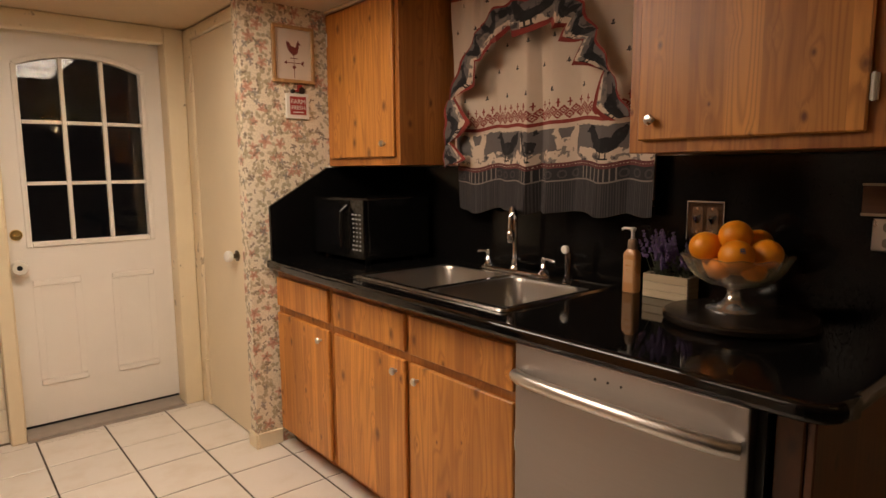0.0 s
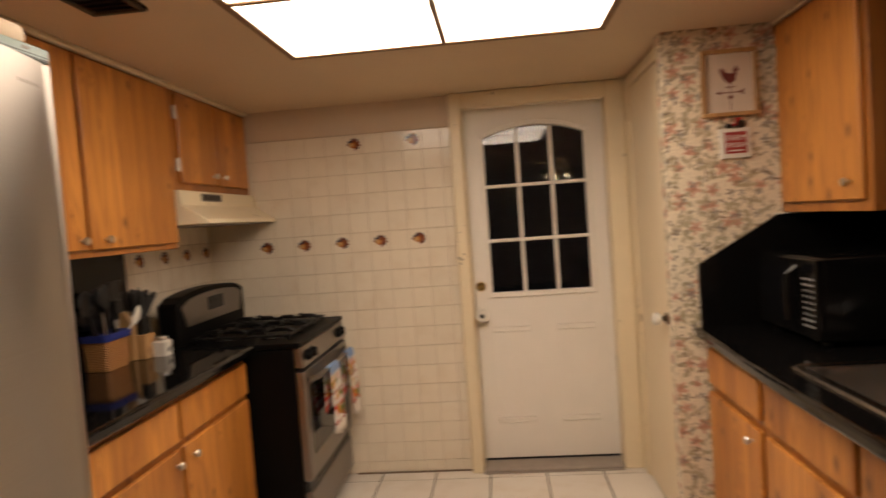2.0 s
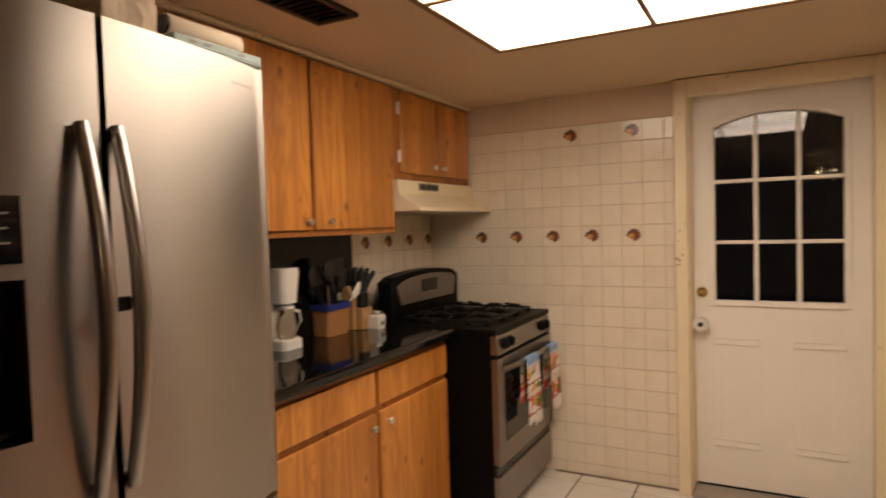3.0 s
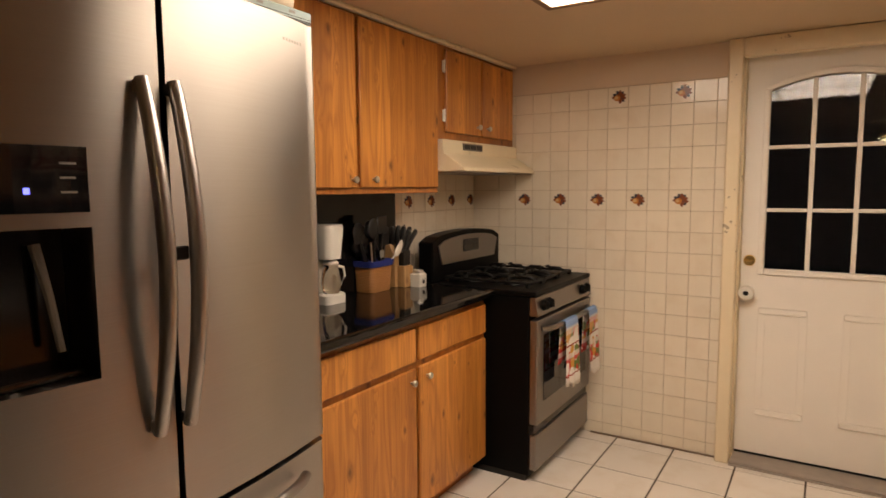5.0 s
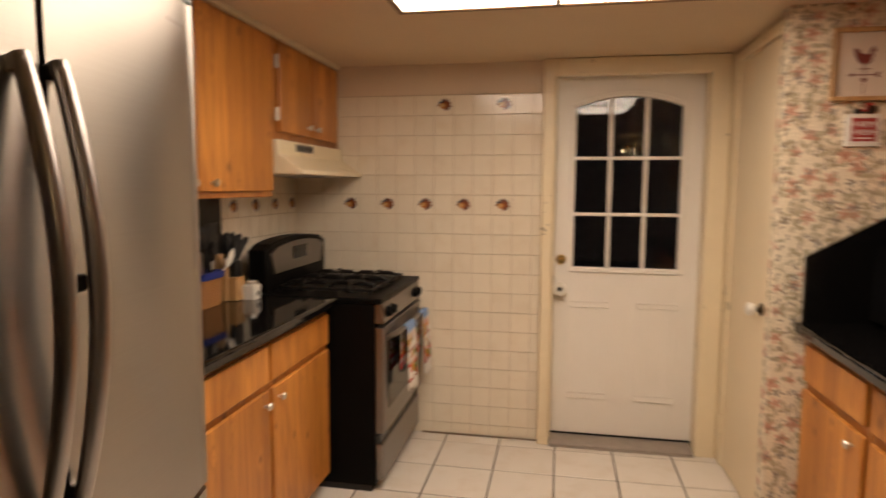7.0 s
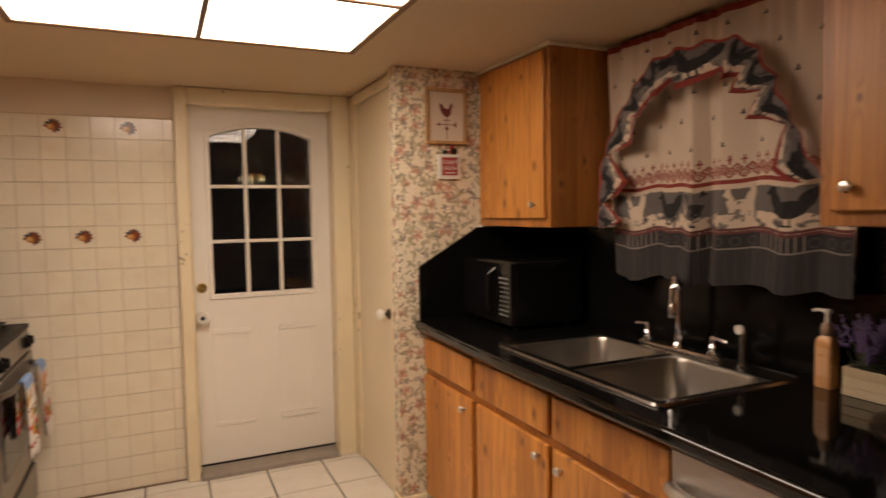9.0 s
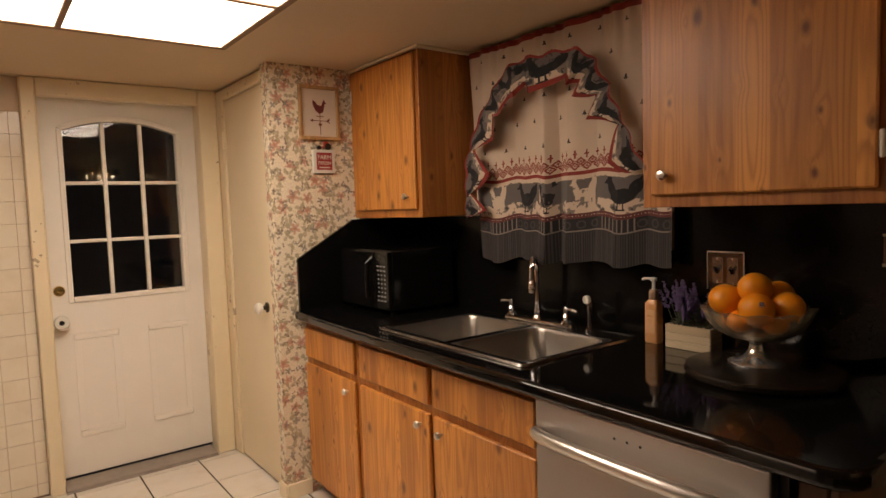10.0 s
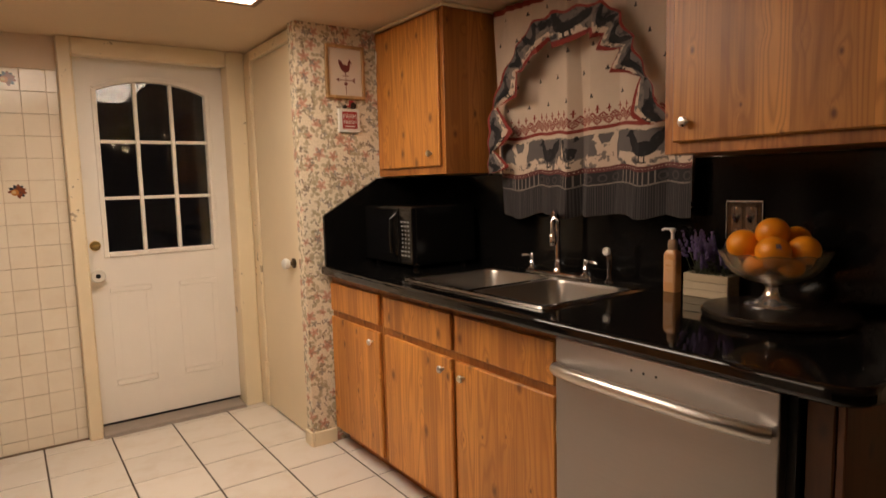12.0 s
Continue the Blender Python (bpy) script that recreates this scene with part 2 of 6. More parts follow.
def clear_glass(name, col=(1, 1, 1), rough=0.02, ior=1.45):
    m, nt, bs = mat_base(name)
    bs.inputs["Base Color"].default_value = (*col, 1)
    bs.inputs["Transmission Weight"].default_value = 1.0
    bs.inputs["Roughness"].default_value = rough
    bs.inputs["IOR"].default_value = ior
    return m


PINE = wood("knotty_pine", (0.67, 0.286, 0.056), (0.34, 0.108, 0.018), (0.115, 0.030, 0.007))
PINE_EDGE = wood("pine_frame", (0.49, 0.192, 0.037), (0.26, 0.080, 0.014), (0.120, 0.032, 0.007))
GRANITE = granite("black_granite", 0.055)
SPLASH = granite("backsplash_granite", 0.13, 0.22)
STEEL = brushed("brushed_steel", (0.335, 0.308, 0.288), 0.36, (4, 4, 500), 0.10, 0.12, 0.7)
STOVE_STEEL = brushed("dark_brushed_steel", (0.29, 0.268, 0.25), 0.36, (4, 4, 500), 0.10, 0.12, 0.6)
HANDLE_STEEL = brushed("handle_steel", (0.46, 0.43, 0.405), 0.32, (500, 500, 4), 0.06, 0.10)
STEEL_V = brushed("fridge_steel", (0.385, 0.355, 0.32), 0.30, (3, 3, 600), 0.06, 0.10, 0.85)
SINK_STEEL = brushed("sink_steel", (0.35, 0.325, 0.295), 0.34, (3, 260, 3), 0.06, 0.06)
RIM_STEEL = brushed("polished_sink_rim", (0.30, 0.28, 0.26), 0.24, (3, 260, 3), 0.04, 0.02)
CHROME = plain("chrome", (0.82, 0.83, 0.86), 0.07, 1.0, 0.03)
NICKEL = plain("brushed_nickel", (0.66, 0.63, 0.59), 0.30, 1.0, 0.06)
BRASS = plain("worn_brass", (0.88, 0.66, 0.28), 0.24, 1.0, 0.10)
PAPER = wallpaper("floral_wallpaper")
TILE = tile_mat("cream_wall_tile", (0.825, 0.735, 0.59), 0.15, 0.30, 0.025)
GROUT = plain("tan_grout", (0.57, 0.45, 0.32), 0.85, 0, 0.25, 20, 300, 0.2)
FLOOR_TILE = tile_mat("white_floor_tile", (0.76, 0.71, 0.64), 0.24, 0.12, 0.03)
FLOOR_GROUT = plain("dark_floor_grout", (0.060, 0.042, 0.028), 0.9, 0, 0.35, 14, 300, 0.3)
TRIM = plain("cream_gloss_paint", (0.81, 0.69, 0.48), 0.38, 0, 0.08, 6, 90, 0.10)
def chipped(m, chip=(0.16, 0.095, 0.045)):
    """Small brown chips and rubbed marks in a painted surface."""
    nt = m.node_tree
    bs = nt.nodes["Principled BSDF"]
    old = bs.inputs["Base Color"].links[0].from_socket
    v = coords(nt)
    mark = ramp(nt, [(0.730, (0, 0, 0)), (0.765, (0.6, 0.6, 0.6))])
    nt.links.new(math_n(nt, "MULTIPLY", noise_n(nt, v, 26.0, 4.0, 0.6), math_n(nt, "ADD", noise_n(nt, v, 2.3, 2.0), 0.52)), mark.inputs[0])
    nt.links.new(mixc(nt, mark.outputs[0], old, chip), bs.inputs["Base Color"])


chipped(TRIM)
CLOSET_PAINT = plain("cream_door_paint", (0.79, 0.67, 0.47), 0.40, 0, 0.06, 5, 110, 0.10)
DOOR_PAINT = plain("white_door_paint", (0.85, 0.805, 0.735), 0.40, 0, 0.05, 5, 120, 0.08)
WALL_PAINT = plain("cream_wall_paint", (0.73, 0.60, 0.455), 0.65, 0, 0.07, 4, 140, 0.12)
CEIL_PAINT = plain("cream_ceiling_paint", (0.66, 0.505, 0.325), 0.6, 0, 0.06, 3, 160, 0.15)
BLACK = plain("black_enamel", (0.005, 0.0048, 0.0048), 0.15, 0, 0.2, 12, 200, 0.04)
BLACK_MATT = plain("black_plastic", (0.0045, 0.0042, 0.0042), 0.33, 0, 0.2, 12, 240, 0.10)
OVEN_BLACK = plain("black_oven_enamel", (0.0035, 0.0033, 0.0033), 0.40, 0, 0.2, 12, 240, 0.05)
OVEN_BLACK.node_tree.nodes["Principled BSDF"].inputs["Specular IOR Level"].default_value = 0.08
IRON = plain("cast_iron", (0.006, 0.0055, 0.005), 0.55, 0.0, 0.3, 40, 300, 0.3)
IRON.node_tree.nodes["Principled BSDF"].inputs["Specular IOR Level"].default_value = 0.3
DARK_GLASS = plain("dark_glass", (0.006, 0.006, 0.007), 0.06, 0, 0.1, 8, 60, 0.0)
HOOD_PAINT = plain("almond_enamel", (0.79, 0.69, 0.48), 0.30, 0, 0.06, 7, 150, 0.05)
WHITE_PLASTIC = plain("white_plastic", (0.74, 0.71, 0.64), 0.35, 0, 0.05, 9, 200, 0.03)
PANEL = glow("lit_diffuser", (1.0, 0.81, 0.64), PANEL_GLOW)
BULB = glow("lit_bulb", (1.0, 0.72, 0.42), BULB_GLOW)
GLASS = clear_glass("window_glass")
ALU = plain("worn_aluminium", (0.42, 0.38, 0.34), 0.45, 0.8, 0.2, 20, 200, 0.1)

# ---- building helpers ----
ORIGIN = {}


def thing(name, at, label, category, group="", kind=""):
    ob = new(name)
    ob.location = at
    ob.empty_display_size = 0.05
    ORIGIN[ob.name] = Vector(at)
    return tagged(ob, label, category, group, kind)


def mesh_of(name, bm, material, smooth=False):
    me = bpy.data.meshes.new(name)
    bm.normal_update()
    bm.to_mesh(me)
    bm.free()
    for mt in (material if isinstance(material, (list, tuple)) else [material]):
        me.materials.append(mt)
    if smooth:
        for p in me.polygons:
            p.use_smooth = True
        me.set_sharp_from_angle(angle=radians(38))
    return me


def part(name, bm, material, parent, label="", smooth=False):
    """Links a bmesh, given in room coordinates, as one mesh under a thing or a part."""
    o = ORIGIN[parent.name]
    bmesh.ops.translate(bm, verts=bm.verts, vec=-o)
    ob = new(name, mesh_of(name, bm, material, smooth))
    ob.parent = parent
    ORIGIN[ob.name] = o.copy()
    return tagged(ob, label) if label else ob


def single(name, bm, material, at, label, category, group="", kind="", smooth=False):
    """A thing that is one mesh, given in room coordinates."""
    bmesh.ops.translate(bm, verts=bm.verts, vec=-Vector(at))
    ob = new(name, mesh_of(name, bm, material, smooth))
    ob.location = at
    ORIGIN[ob.name] = Vector(at)
    return tagged(ob, label, category, group, kind)


def box(x0, x1, y0, y1, z0, z1, bev=0.0, seg=1, bm=None):
    b = bmesh.new()
    r = bmesh.ops.create_cube(b, size=1.0)
    for v in r["verts"]:
        v.co = Vector(((x0 + x1) / 2 + v.co.x * (x1 - x0), (y0 + y1) / 2 + v.co.y * (y1 - y0), (z0 + z1) / 2 + v.co.z * (z1 - z0)))
    if bev:
        bmesh.ops.bevel(b, geom=b.edges[:], offset=bev, segments=seg, affect="EDGES", profile=0.5)
    if bm is None:
        return b
    return add(bm, b)


def add(bm, other):
    me = bpy.data.meshes.new("tmp")
    other.to_mesh(me)
    other.free()
    bm.from_mesh(me)
    bpy.data.meshes.remove(me)
    return bm


def lathe(profile, at=(0, 0, 0), seg=24, axis="Z", cap=True):
    """A turned form from (radius, height) pairs."""
    bm = bmesh.new()
    rings = []
    for r, h in profile:
        ring = []
        for i in range(seg):
            a = 2 * math.pi * i / seg
            c, s = r * math.cos(a), r * math.sin(a)
            p = {"Z": (c, s, h), "X": (h, c, s), "Y": (c, h, s)}[axis]
            ring.append(bm.verts.new((p[0] + at[0], p[1] + at[1], p[2] + at[2])))
        rings.append(ring)
    for a, b in zip(rings, rings[1:]):
        for i in range(seg):
            j = (i + 1) % seg
            bm.faces.new((a[i], a[j], b[j], b[i]))
    if cap:
        for ring in (rings[0], rings[-1]):
            bm.faces.new(ring)
    bmesh.ops.remove_doubles(bm, verts=bm.verts, dist=0.00002)
    bmesh.ops.recalc_face_normals(bm, faces=bm.faces)
    return bm


def tube(points, radii, seg=10, flat=1.0):
    """A tube along points; radii one number or one for each point. flat squeezes it along x."""
    bm = bmesh.new()
    pts = [Vector(p) for p in points]
    if isinstance(radii, (int, float)):
        radii = [radii] * len(pts)
    rings = []
    for i, p in enumerate(pts):
        d = (pts[min(i + 1, len(pts) - 1)] - pts[max(i - 1, 0)]).normalized()
        up = Vector((0, 0, 1)) if abs(d.z) < 0.9 else Vector((0, 1, 0))
        a = d.cross(up).normalized()
        b = d.cross(a).normalized()
        rings.append([bm.verts.new(p + (a * math.cos(2 * math.pi * k / seg) + b * math.sin(2 * math.pi * k / seg) * flat) * radii[i]) for k in range(seg)])
    for r0, r1 in zip(rings, rings[1:]):
        for k in range(seg):
            bm.faces.new((r0[k], r0[(k + 1) % seg], r1[(k + 1) % seg], r1[k]))
    bm.faces.new(rings[0])
    bm.faces.new(rings[-1])
    bmesh.ops.recalc_face_normals(bm, faces=bm.faces)
    return bm


def prism(outline, axis, lo, hi, bev=0.0):
    """Extrudes a closed outline of 2D points along an axis: x (points y, z), y (points x, z) or z (points x, y)."""
    bm = bmesh.new()
    def put(p, h):
        return {"x": (h, p[0], p[1]), "y": (p[0], h, p[1]), "z": (p[0], p[1], h)}[axis]
    lo_v = [bm.verts.new(put(p, lo)) for p in outline]
    hi_v = [bm.verts.new(put(p, hi)) for p in outline]
    n = len(outline)
    bm.faces.new(lo_v)
    bm.faces.new(hi_v)
    for i in range(n):
        bm.faces.new((lo_v[i], lo_v[(i + 1) % n], hi_v[(i + 1) % n], hi_v[i]))
    bmesh.ops.recalc_face_normals(bm, faces=bm.faces)
    if bev:
        bmesh.ops.bevel(bm, geom=bm.edges[:], offset=bev, segments=1, affect="EDGES")
    return bm


def arc(cx, cy, r, a0, a1, n):
    return [(cx + r * math.cos(radians(a0 + (a1 - a0) * i / n)), cy + r * math.sin(radians(a0 + (a1 - a0) * i / n))) for i in range(n + 1)]


# ---- room: walls, floor, ceiling ----
XW, XE, YN, ZC = -1.05, 2.04, 3.775, 2.089
YS = -5.0
DX0, DX1, DY = -3.2, 4.4, 0.0   # unseen dining end, made this large so that reflections stay dark
DOOR_L, DOOR_R, DOOR_Y, DOOR_H = 0.440, 1.228, 3.850, 2.025


def structure(name, bm, material, label, category="wall"):
    return single(name, bm, material, (0, 0, 0), label, category, kind="structure")


wall_n = box(XW - 0.12, DOOR_L - 0.004, YN + 0.008, YN + 0.16, -0.12, 2.20)
box(DOOR_R + 0.004, XE + 0.12, YN + 0.008, YN + 0.16, -0.12, 2.20, bm=wall_n)
box(DOOR_L - 0.004, DOOR_R + 0.004, YN + 0.008, YN + 0.16, DOOR_H + 0.012, 2.20, bm=wall_n)
wall_north = structure("wall_north", wall_n, WALL_PAINT, "cream painted wall above and behind the tiles")
wall_west = structure("wall_west", box(XW - 0.12, XW, 0.55, YN + 0.008, -0.12, 2.20), WALL_PAINT, "cream painted wall behind the cooker run")
WIN_Y0, WIN_Y1, WIN_Z0, WIN_Z1 = 1.30, 2.20, 1.24, 2.00
wall_e = box(XE, XE + 0.12, DY - 0.16, WIN_Y0, -0.12, 2.20)
box(XE, XE + 0.12, WIN_Y1, YN + 0.008, -0.12, 2.20, bm=wall_e)
box(XE, XE + 0.12, WIN_Y0, WIN_Y1, -0.12, WIN_Z0, bm=wall_e)
box(XE, XE + 0.12, WIN_Y0, WIN_Y1, WIN_Z1, 2.20, bm=wall_e)
wall_east = structure("wall_east", wall_e, WALL_PAINT, "cream painted wall behind the sink run")
# walls added out of view, set far back to dim what the steel reflects
ws = box(DX0, DX1, YS - 0.12, YS, -0.12, 2.20)
box(DX0 - 0.12, DX0, YS - 0.12, 0.67, -0.12, 2.20, bm=ws)
box(DX1, DX1 + 0.12, YS - 0.12, DY, -0.12, 2.20, bm=ws)
box(DX0, XW - 0.12, 0.55, 0.67, -0.12, 2.20, bm=ws)
box(XE + 0.12, DX1, DY - 0.16, DY, -0.12, 2.20, bm=ws)
wall_south = structure("wall_south", ws, WALL_PAINT, "plain cream walls added out of view to close the dining end")
ceiling = structure("ceiling", box(DX0 - 0.12, DX1 + 0.12, YS - 0.12, YN + 0.16, ZC, ZC + 0.10), CEIL_PAINT, "low cream painted ceiling with fine texture", "ceiling")
floor = structure("floor", box(XW - 0.12, XE + 0.12, -0.30, YN + 0.008, -0.10, -0.003), FLOOR_GROUT, "white square ceramic floor tiles with dark grout", "floor")
# invented floor out of view, dark so that little light bounces back
UNSEEN_FLOOR = plain("unseen_brown_floor", (0.09, 0.065, 0.045), 0.95, 0, 0.2, 8, 300, 0.4)
structure("floor_dining", add(box(DX0, DX1, YS, -0.301, -0.10, -0.001), add(box(DX0, XW - 0.121, -0.30, 0.55, -0.10, -0.001), box(XE + 0.121, DX1, -0.30, DY, -0.10, -0.001))), UNSEEN_FLOOR, "dark brown floor added for the unseen dining end", "floor")

# ---- pantry closet, casings, entry door ----
YP, XP = 2.91, 1.29
pillar = box(XP, XE, YP, YP + 0.075, 0.0, ZC)
structure("wall_pantry", pillar, PAPER, "cream wallpaper with small salmon and blue flowers")
structure("wall_pantry_inner", add(box(XP + 0.10, XP + 0.16, YP + 0.075, YN, 0.0, ZC), box(XP + 0.022, XP + 0.10, YP + 0.075, YP + 0.082, 0, ZC)), TRIM, "cream painted closet wall")
base_p = box(XP - 0.014, XP, YP - 0.014, YP + 0.075, 0.0, 0.075, 0.004)
box(XP, 1.415, YP - 0.014, YP, 0.0, 0.075, 0.004, bm=base_p)
structure("baseboard", base_p, TRIM, "scuffed cream painted baseboard", "baseboard")
pc = box(XP + 0.020, XP + 0.10, 3.625, 3.783, 0.0, ZC - 0.008, 0.006)
box(XP + 0.020, XP + 0.10, YP + 0.077, 3.625, 2.022, ZC - 0.008, 0.006, bm=pc)
box(XP + 0.010, XP + 0.022, YP + 0.076, YP + 0.084, 0.0, 2.022, bm=pc)
structure("trim_pantry", pc, TRIM, "cream painted casing round the closet door", "casing")

door_p = thing("door_pantry", (XP + 0.03, 3.3, 0.0), "flat cream painted closet door, shut", "door", kind="structure")
part("door_leaf", box(XP + 0.030, XP + 0.065, YP + 0.088, 3.621, 0.012, 2.018, 0.003), CLOSET_PAINT, door_p)
for hz in (0.23, 1.80):
    hg = box(XP + 0.016, XP + 0.029, 3.606, 3.634, hz - 0.045, hz + 0.045, 0.001)
    add(hg, lathe([(0.006, -0.048), (0.006, 0.048)], (XP + 0.014, 3.622, hz), 10))
    part("hinge", hg, TRIM, door_p, "painted butt hinge")
kb = lathe([(0.026, 0.0), (0.027, -0.006), (0.012, -0.010), (0.010, -0.028)], (XP + 0.030, 3.125, 0.915), 20, "X")
part("knob_rose", kb, plain("aged_bronze", (0.10, 0.075, 0.05), 0.4, 0.9), door_p, "dark brass rose", True)
part("knob", lathe([(0.010, -0.026), (0.022, -0.030), (0.0285, -0.042), (0.027, -0.056), (0.018, -0.064), (0.004, -0.066)], (XP + 0.030, 3.125, 0.915), 20, "X"), WHITE_PLASTIC, door_p, "white porcelain knob", True)

cs = box(0.380, DOOR_L + 0.004, 3.716, 3.783, 0.0, ZC - 0.002, 0.006)
box(1.208, 1.309, 3.716, 3.783, 0.0, ZC - 0.002, 0.006, bm=cs)
box(DOOR_L + 0.005, 1.207, 3.718, 3.783, 2.000, ZC - 0.002, 0.006, bm=cs)
box(DOOR_L - 0.003, DOOR_L + 0.012, 3.784, 3.90, 0.0, 2.035, bm=cs)
box(DOOR_R - 0.012, DOOR_R + 0.003, 3.784, 3.90, 0.0, 2.035, bm=cs)
box(DOOR_L + 0.013, DOOR_R - 0.013, 3.784, 3.90, 2.020, 2.035, bm=cs)
structure("trim_entry", cs, TRIM, "chipped cream painted casing round the back door", "casing")
structure("trim_caulk", box(-0.28, 0.378, 3.7575, 3.7685, -0.001, 0.009, 0.003), plain("grimy_caulk", (0.20, 0.145, 0.095), 0.8, 0, 0.5, 45, 200, 0.3), "grimy caulk line along the foot of the tiles", "trim")
th = box(DOOR_L + 0.006, 1.206, 3.712, 3.90, 0.0, 0.018, 0.006)
box(DOOR_L + 0.006, 1.206, 3.700, 3.712, 0.0, 0.006, 0.002, bm=th)
structure("threshold", th, plain("worn_grey_sill", (0.33, 0.285, 0.245), 0.6, 0, 0.22, 16, 160, 0.25), "worn grey painted door threshold", "threshold")

GX0, GX1, GZ0, GZ1, GZT = 0.556, 1.108, 0.980, 1.848, 1.905
NARC = 14


def arch_z(x, rise=0.0):
    u = (x - (GX0 + GX1) / 2) / ((GX1 - GX0) / 2)
    return GZ1 + (GZT - GZ1) * (1 - u * u) + rise


door_e = thing("door_entry", (0.834, DOOR_Y, 0.0), "white steel back door, shut, with arched nine-pane window", "door", kind="structure")
L0, L1, DB = DOOR_L + 0.014, DOOR_R - 0.014, 0.034
for a, b in ((L0, GX0), (GX1, L1)):
    part("stile", box(a, b, DOOR_Y, DOOR_Y + 0.042, DB, 2.018), DOOR_PAINT, door_e)
part("lower_panel", box(GX0, GX1, DOOR_Y, DOOR_Y + 0.042, DB, GZ0), DOOR_PAINT, door_e)
xs = [GX0 + (GX1 - GX0) * i / NARC for i in range(NARC + 1)]
part("top_rail", prism([(x, arch_z(x)) for x in xs] + [(GX1, 2.018), (GX0, 2.018)], "y", DOOR_Y, DOOR_Y + 0.042), DOOR_PAINT, door_e)
# the gap under the leaf is only shade; a black strip paints it in
part("weather_strip", box(L0, L1, DOOR_Y + 0.010, DOOR_Y + 0.030, 0.0185, 0.0335), BLACK_MATT, door_e, "black strip standing in for the shaded gap under the door")
W = 0.026
tr = prism([(x, arch_z(x)) for x in xs] + [(x, arch_z(x, W)) for x in reversed([GX0 - W + (GX1 - GX0 + 2 * W) * i / NARC for i in range(NARC + 1)])], "y", DOOR_Y - 0.013, DOOR_Y - 0.001, 0.003)
box(GX0 - W, GX0, DOOR_Y - 0.013, DOOR_Y - 0.001, GZ0 - W, arch_z(GX0 - W, W) - 0.008, 0.004, bm=tr)
box(GX1, GX1 + W, DOOR_Y - 0.013, DOOR_Y - 0.001, GZ0 - W, arch_z(GX1 + W, W) - 0.008, 0.004, bm=tr)
box(GX0, GX1, DOOR_Y - 0.013, DOOR_Y - 0.001, GZ0 - W, GZ0, 0.004, bm=tr)
part("window_trim", tr, DOOR_PAINT, door_e)
MX, MZ = (0.741, 0.925), (1.274, 1.578)
for x in MX:
    part("muntin", box(x - 0.010, x + 0.010, DOOR_Y - 0.004, DOOR_Y + 0.020, GZ0 + 0.001, arch_z(x) - 0.002, 0.003), DOOR_PAINT, door_e)
cols = [GX0, MX[0], MX[1], GX1]
for z in MZ:
    for a, b in zip(cols, cols[1:]):
        part("muntin", box(a + (0.011 if a != GX0 else 0.001), b - (0.011 if b != GX1 else 0.001), DOOR_Y - 0.003, DOOR_Y + 0.020, z - 0.009, z + 0.009, 0.003), DOOR_PAINT, door_e)
rows_z = [GZ0, MZ[0], MZ[1], None]
for a, b in zip(cols, cols[1:]):
    for i in range(3):
        if i < 2:
            pane = box(a + 0.001, b - 0.001, DOOR_Y + 0.022, DOOR_Y + 0.026, rows_z[i] + 0.001, rows_z[i + 1] - 0.001)
        else:
            px = [a + 0.001 + (b - a - 0.002) * k / 5 for k in range(6)]
            pane = prism([(x, arch_z(x) - 0.002) for x in px] + [(b - 0.001, MZ[1] + 0.001), (a + 0.001, MZ[1] + 0.001)], "y", DOOR_Y + 0.022, DOOR_Y + 0.026)
        ob = part("pane", pane, GLASS, door_e, "clear glass with night behind")
        ob.visible_shadow = False
for x0, x1 in ((0.540, 0.756), (0.900, 1.116)):
    z0, z1, w = 0.236, 0.790, 0.034
    for a0, a1, b0, b1, proud in ((x0, x1, z1 - w, z1, 0.0085), (x0, x1, z0, z0 + w, 0.0085), (x0, x0 + w, z0 + w, z1 - w, 0.0030), (x1 - w, x1, z0 + w, z1 - w, 0.0030)):
        part("panel_moulding", box(a0, a1, DOOR_Y - proud - 0.001, DOOR_Y - 0.001, b0, b1, proud * 0.8), DOOR_PAINT, door_e)
part("deadbolt", add(lathe([(0.026, 0.0), (0.028, -0.004), (0.025, -0.012), (0.014, -0.013)], (0.492, DOOR_Y - 0.001, 1.022), 22, "Y"), box(0.480, 0.504, DOOR_Y - 0.034, DOOR_Y - 0.014, 1.017, 1.027, 0.003)), BRASS, door_e, "brass deadbolt thumb turn", True)
part("knob_cover", lathe([(0.018, 0.0), (0.020, -0.026), (0.034, -0.032), (0.037, -0.045), (0.036, -0.066), (0.030, -0.074), (0.014, -0.075), (0.012, -0.068)], (0.488, DOOR_Y - 0.001, 0.864), 24, "Y"), WHITE_PLASTIC, door_e, "white plastic child-safety knob cover", True)
part("knob", lathe([(0.012, -0.060), (0.0125, -0.070), (0.004, -0.0705)], (0.488, DOOR_Y - 0.001, 0.864), 16, "Y"), IRON, door_e, "dark knob centre", True)
structure("porch", box(-3.0, 5.0, 3.94, 9.0, -0.16, -0.04), FLOOR_GROUT, "dark porch floor beyond the back door", "ground")

# ---- ceiling light and vent ----
LX0, LX1, LY0, LY1 = -0.128, 1.036, 1.530, 2.738
lamp = thing("ceiling_light", ((LX0 + LX1) / 2, (LY0 + LY1) / 2, ZC), "large recessed fluorescent ceiling light, lit, four square diffusers", "ceiling light")
lf = box(LX0 - 0.02, LX1 + 0.02, LY1 - 0.006, LY1 + 0.02, ZC - 0.012, ZC - 0.001, 0.002)
box(LX0 - 0.02, LX1 + 0.02, LY0 - 0.02, LY0 + 0.006, ZC - 0.012, ZC - 0.001, 0.002, bm=lf)
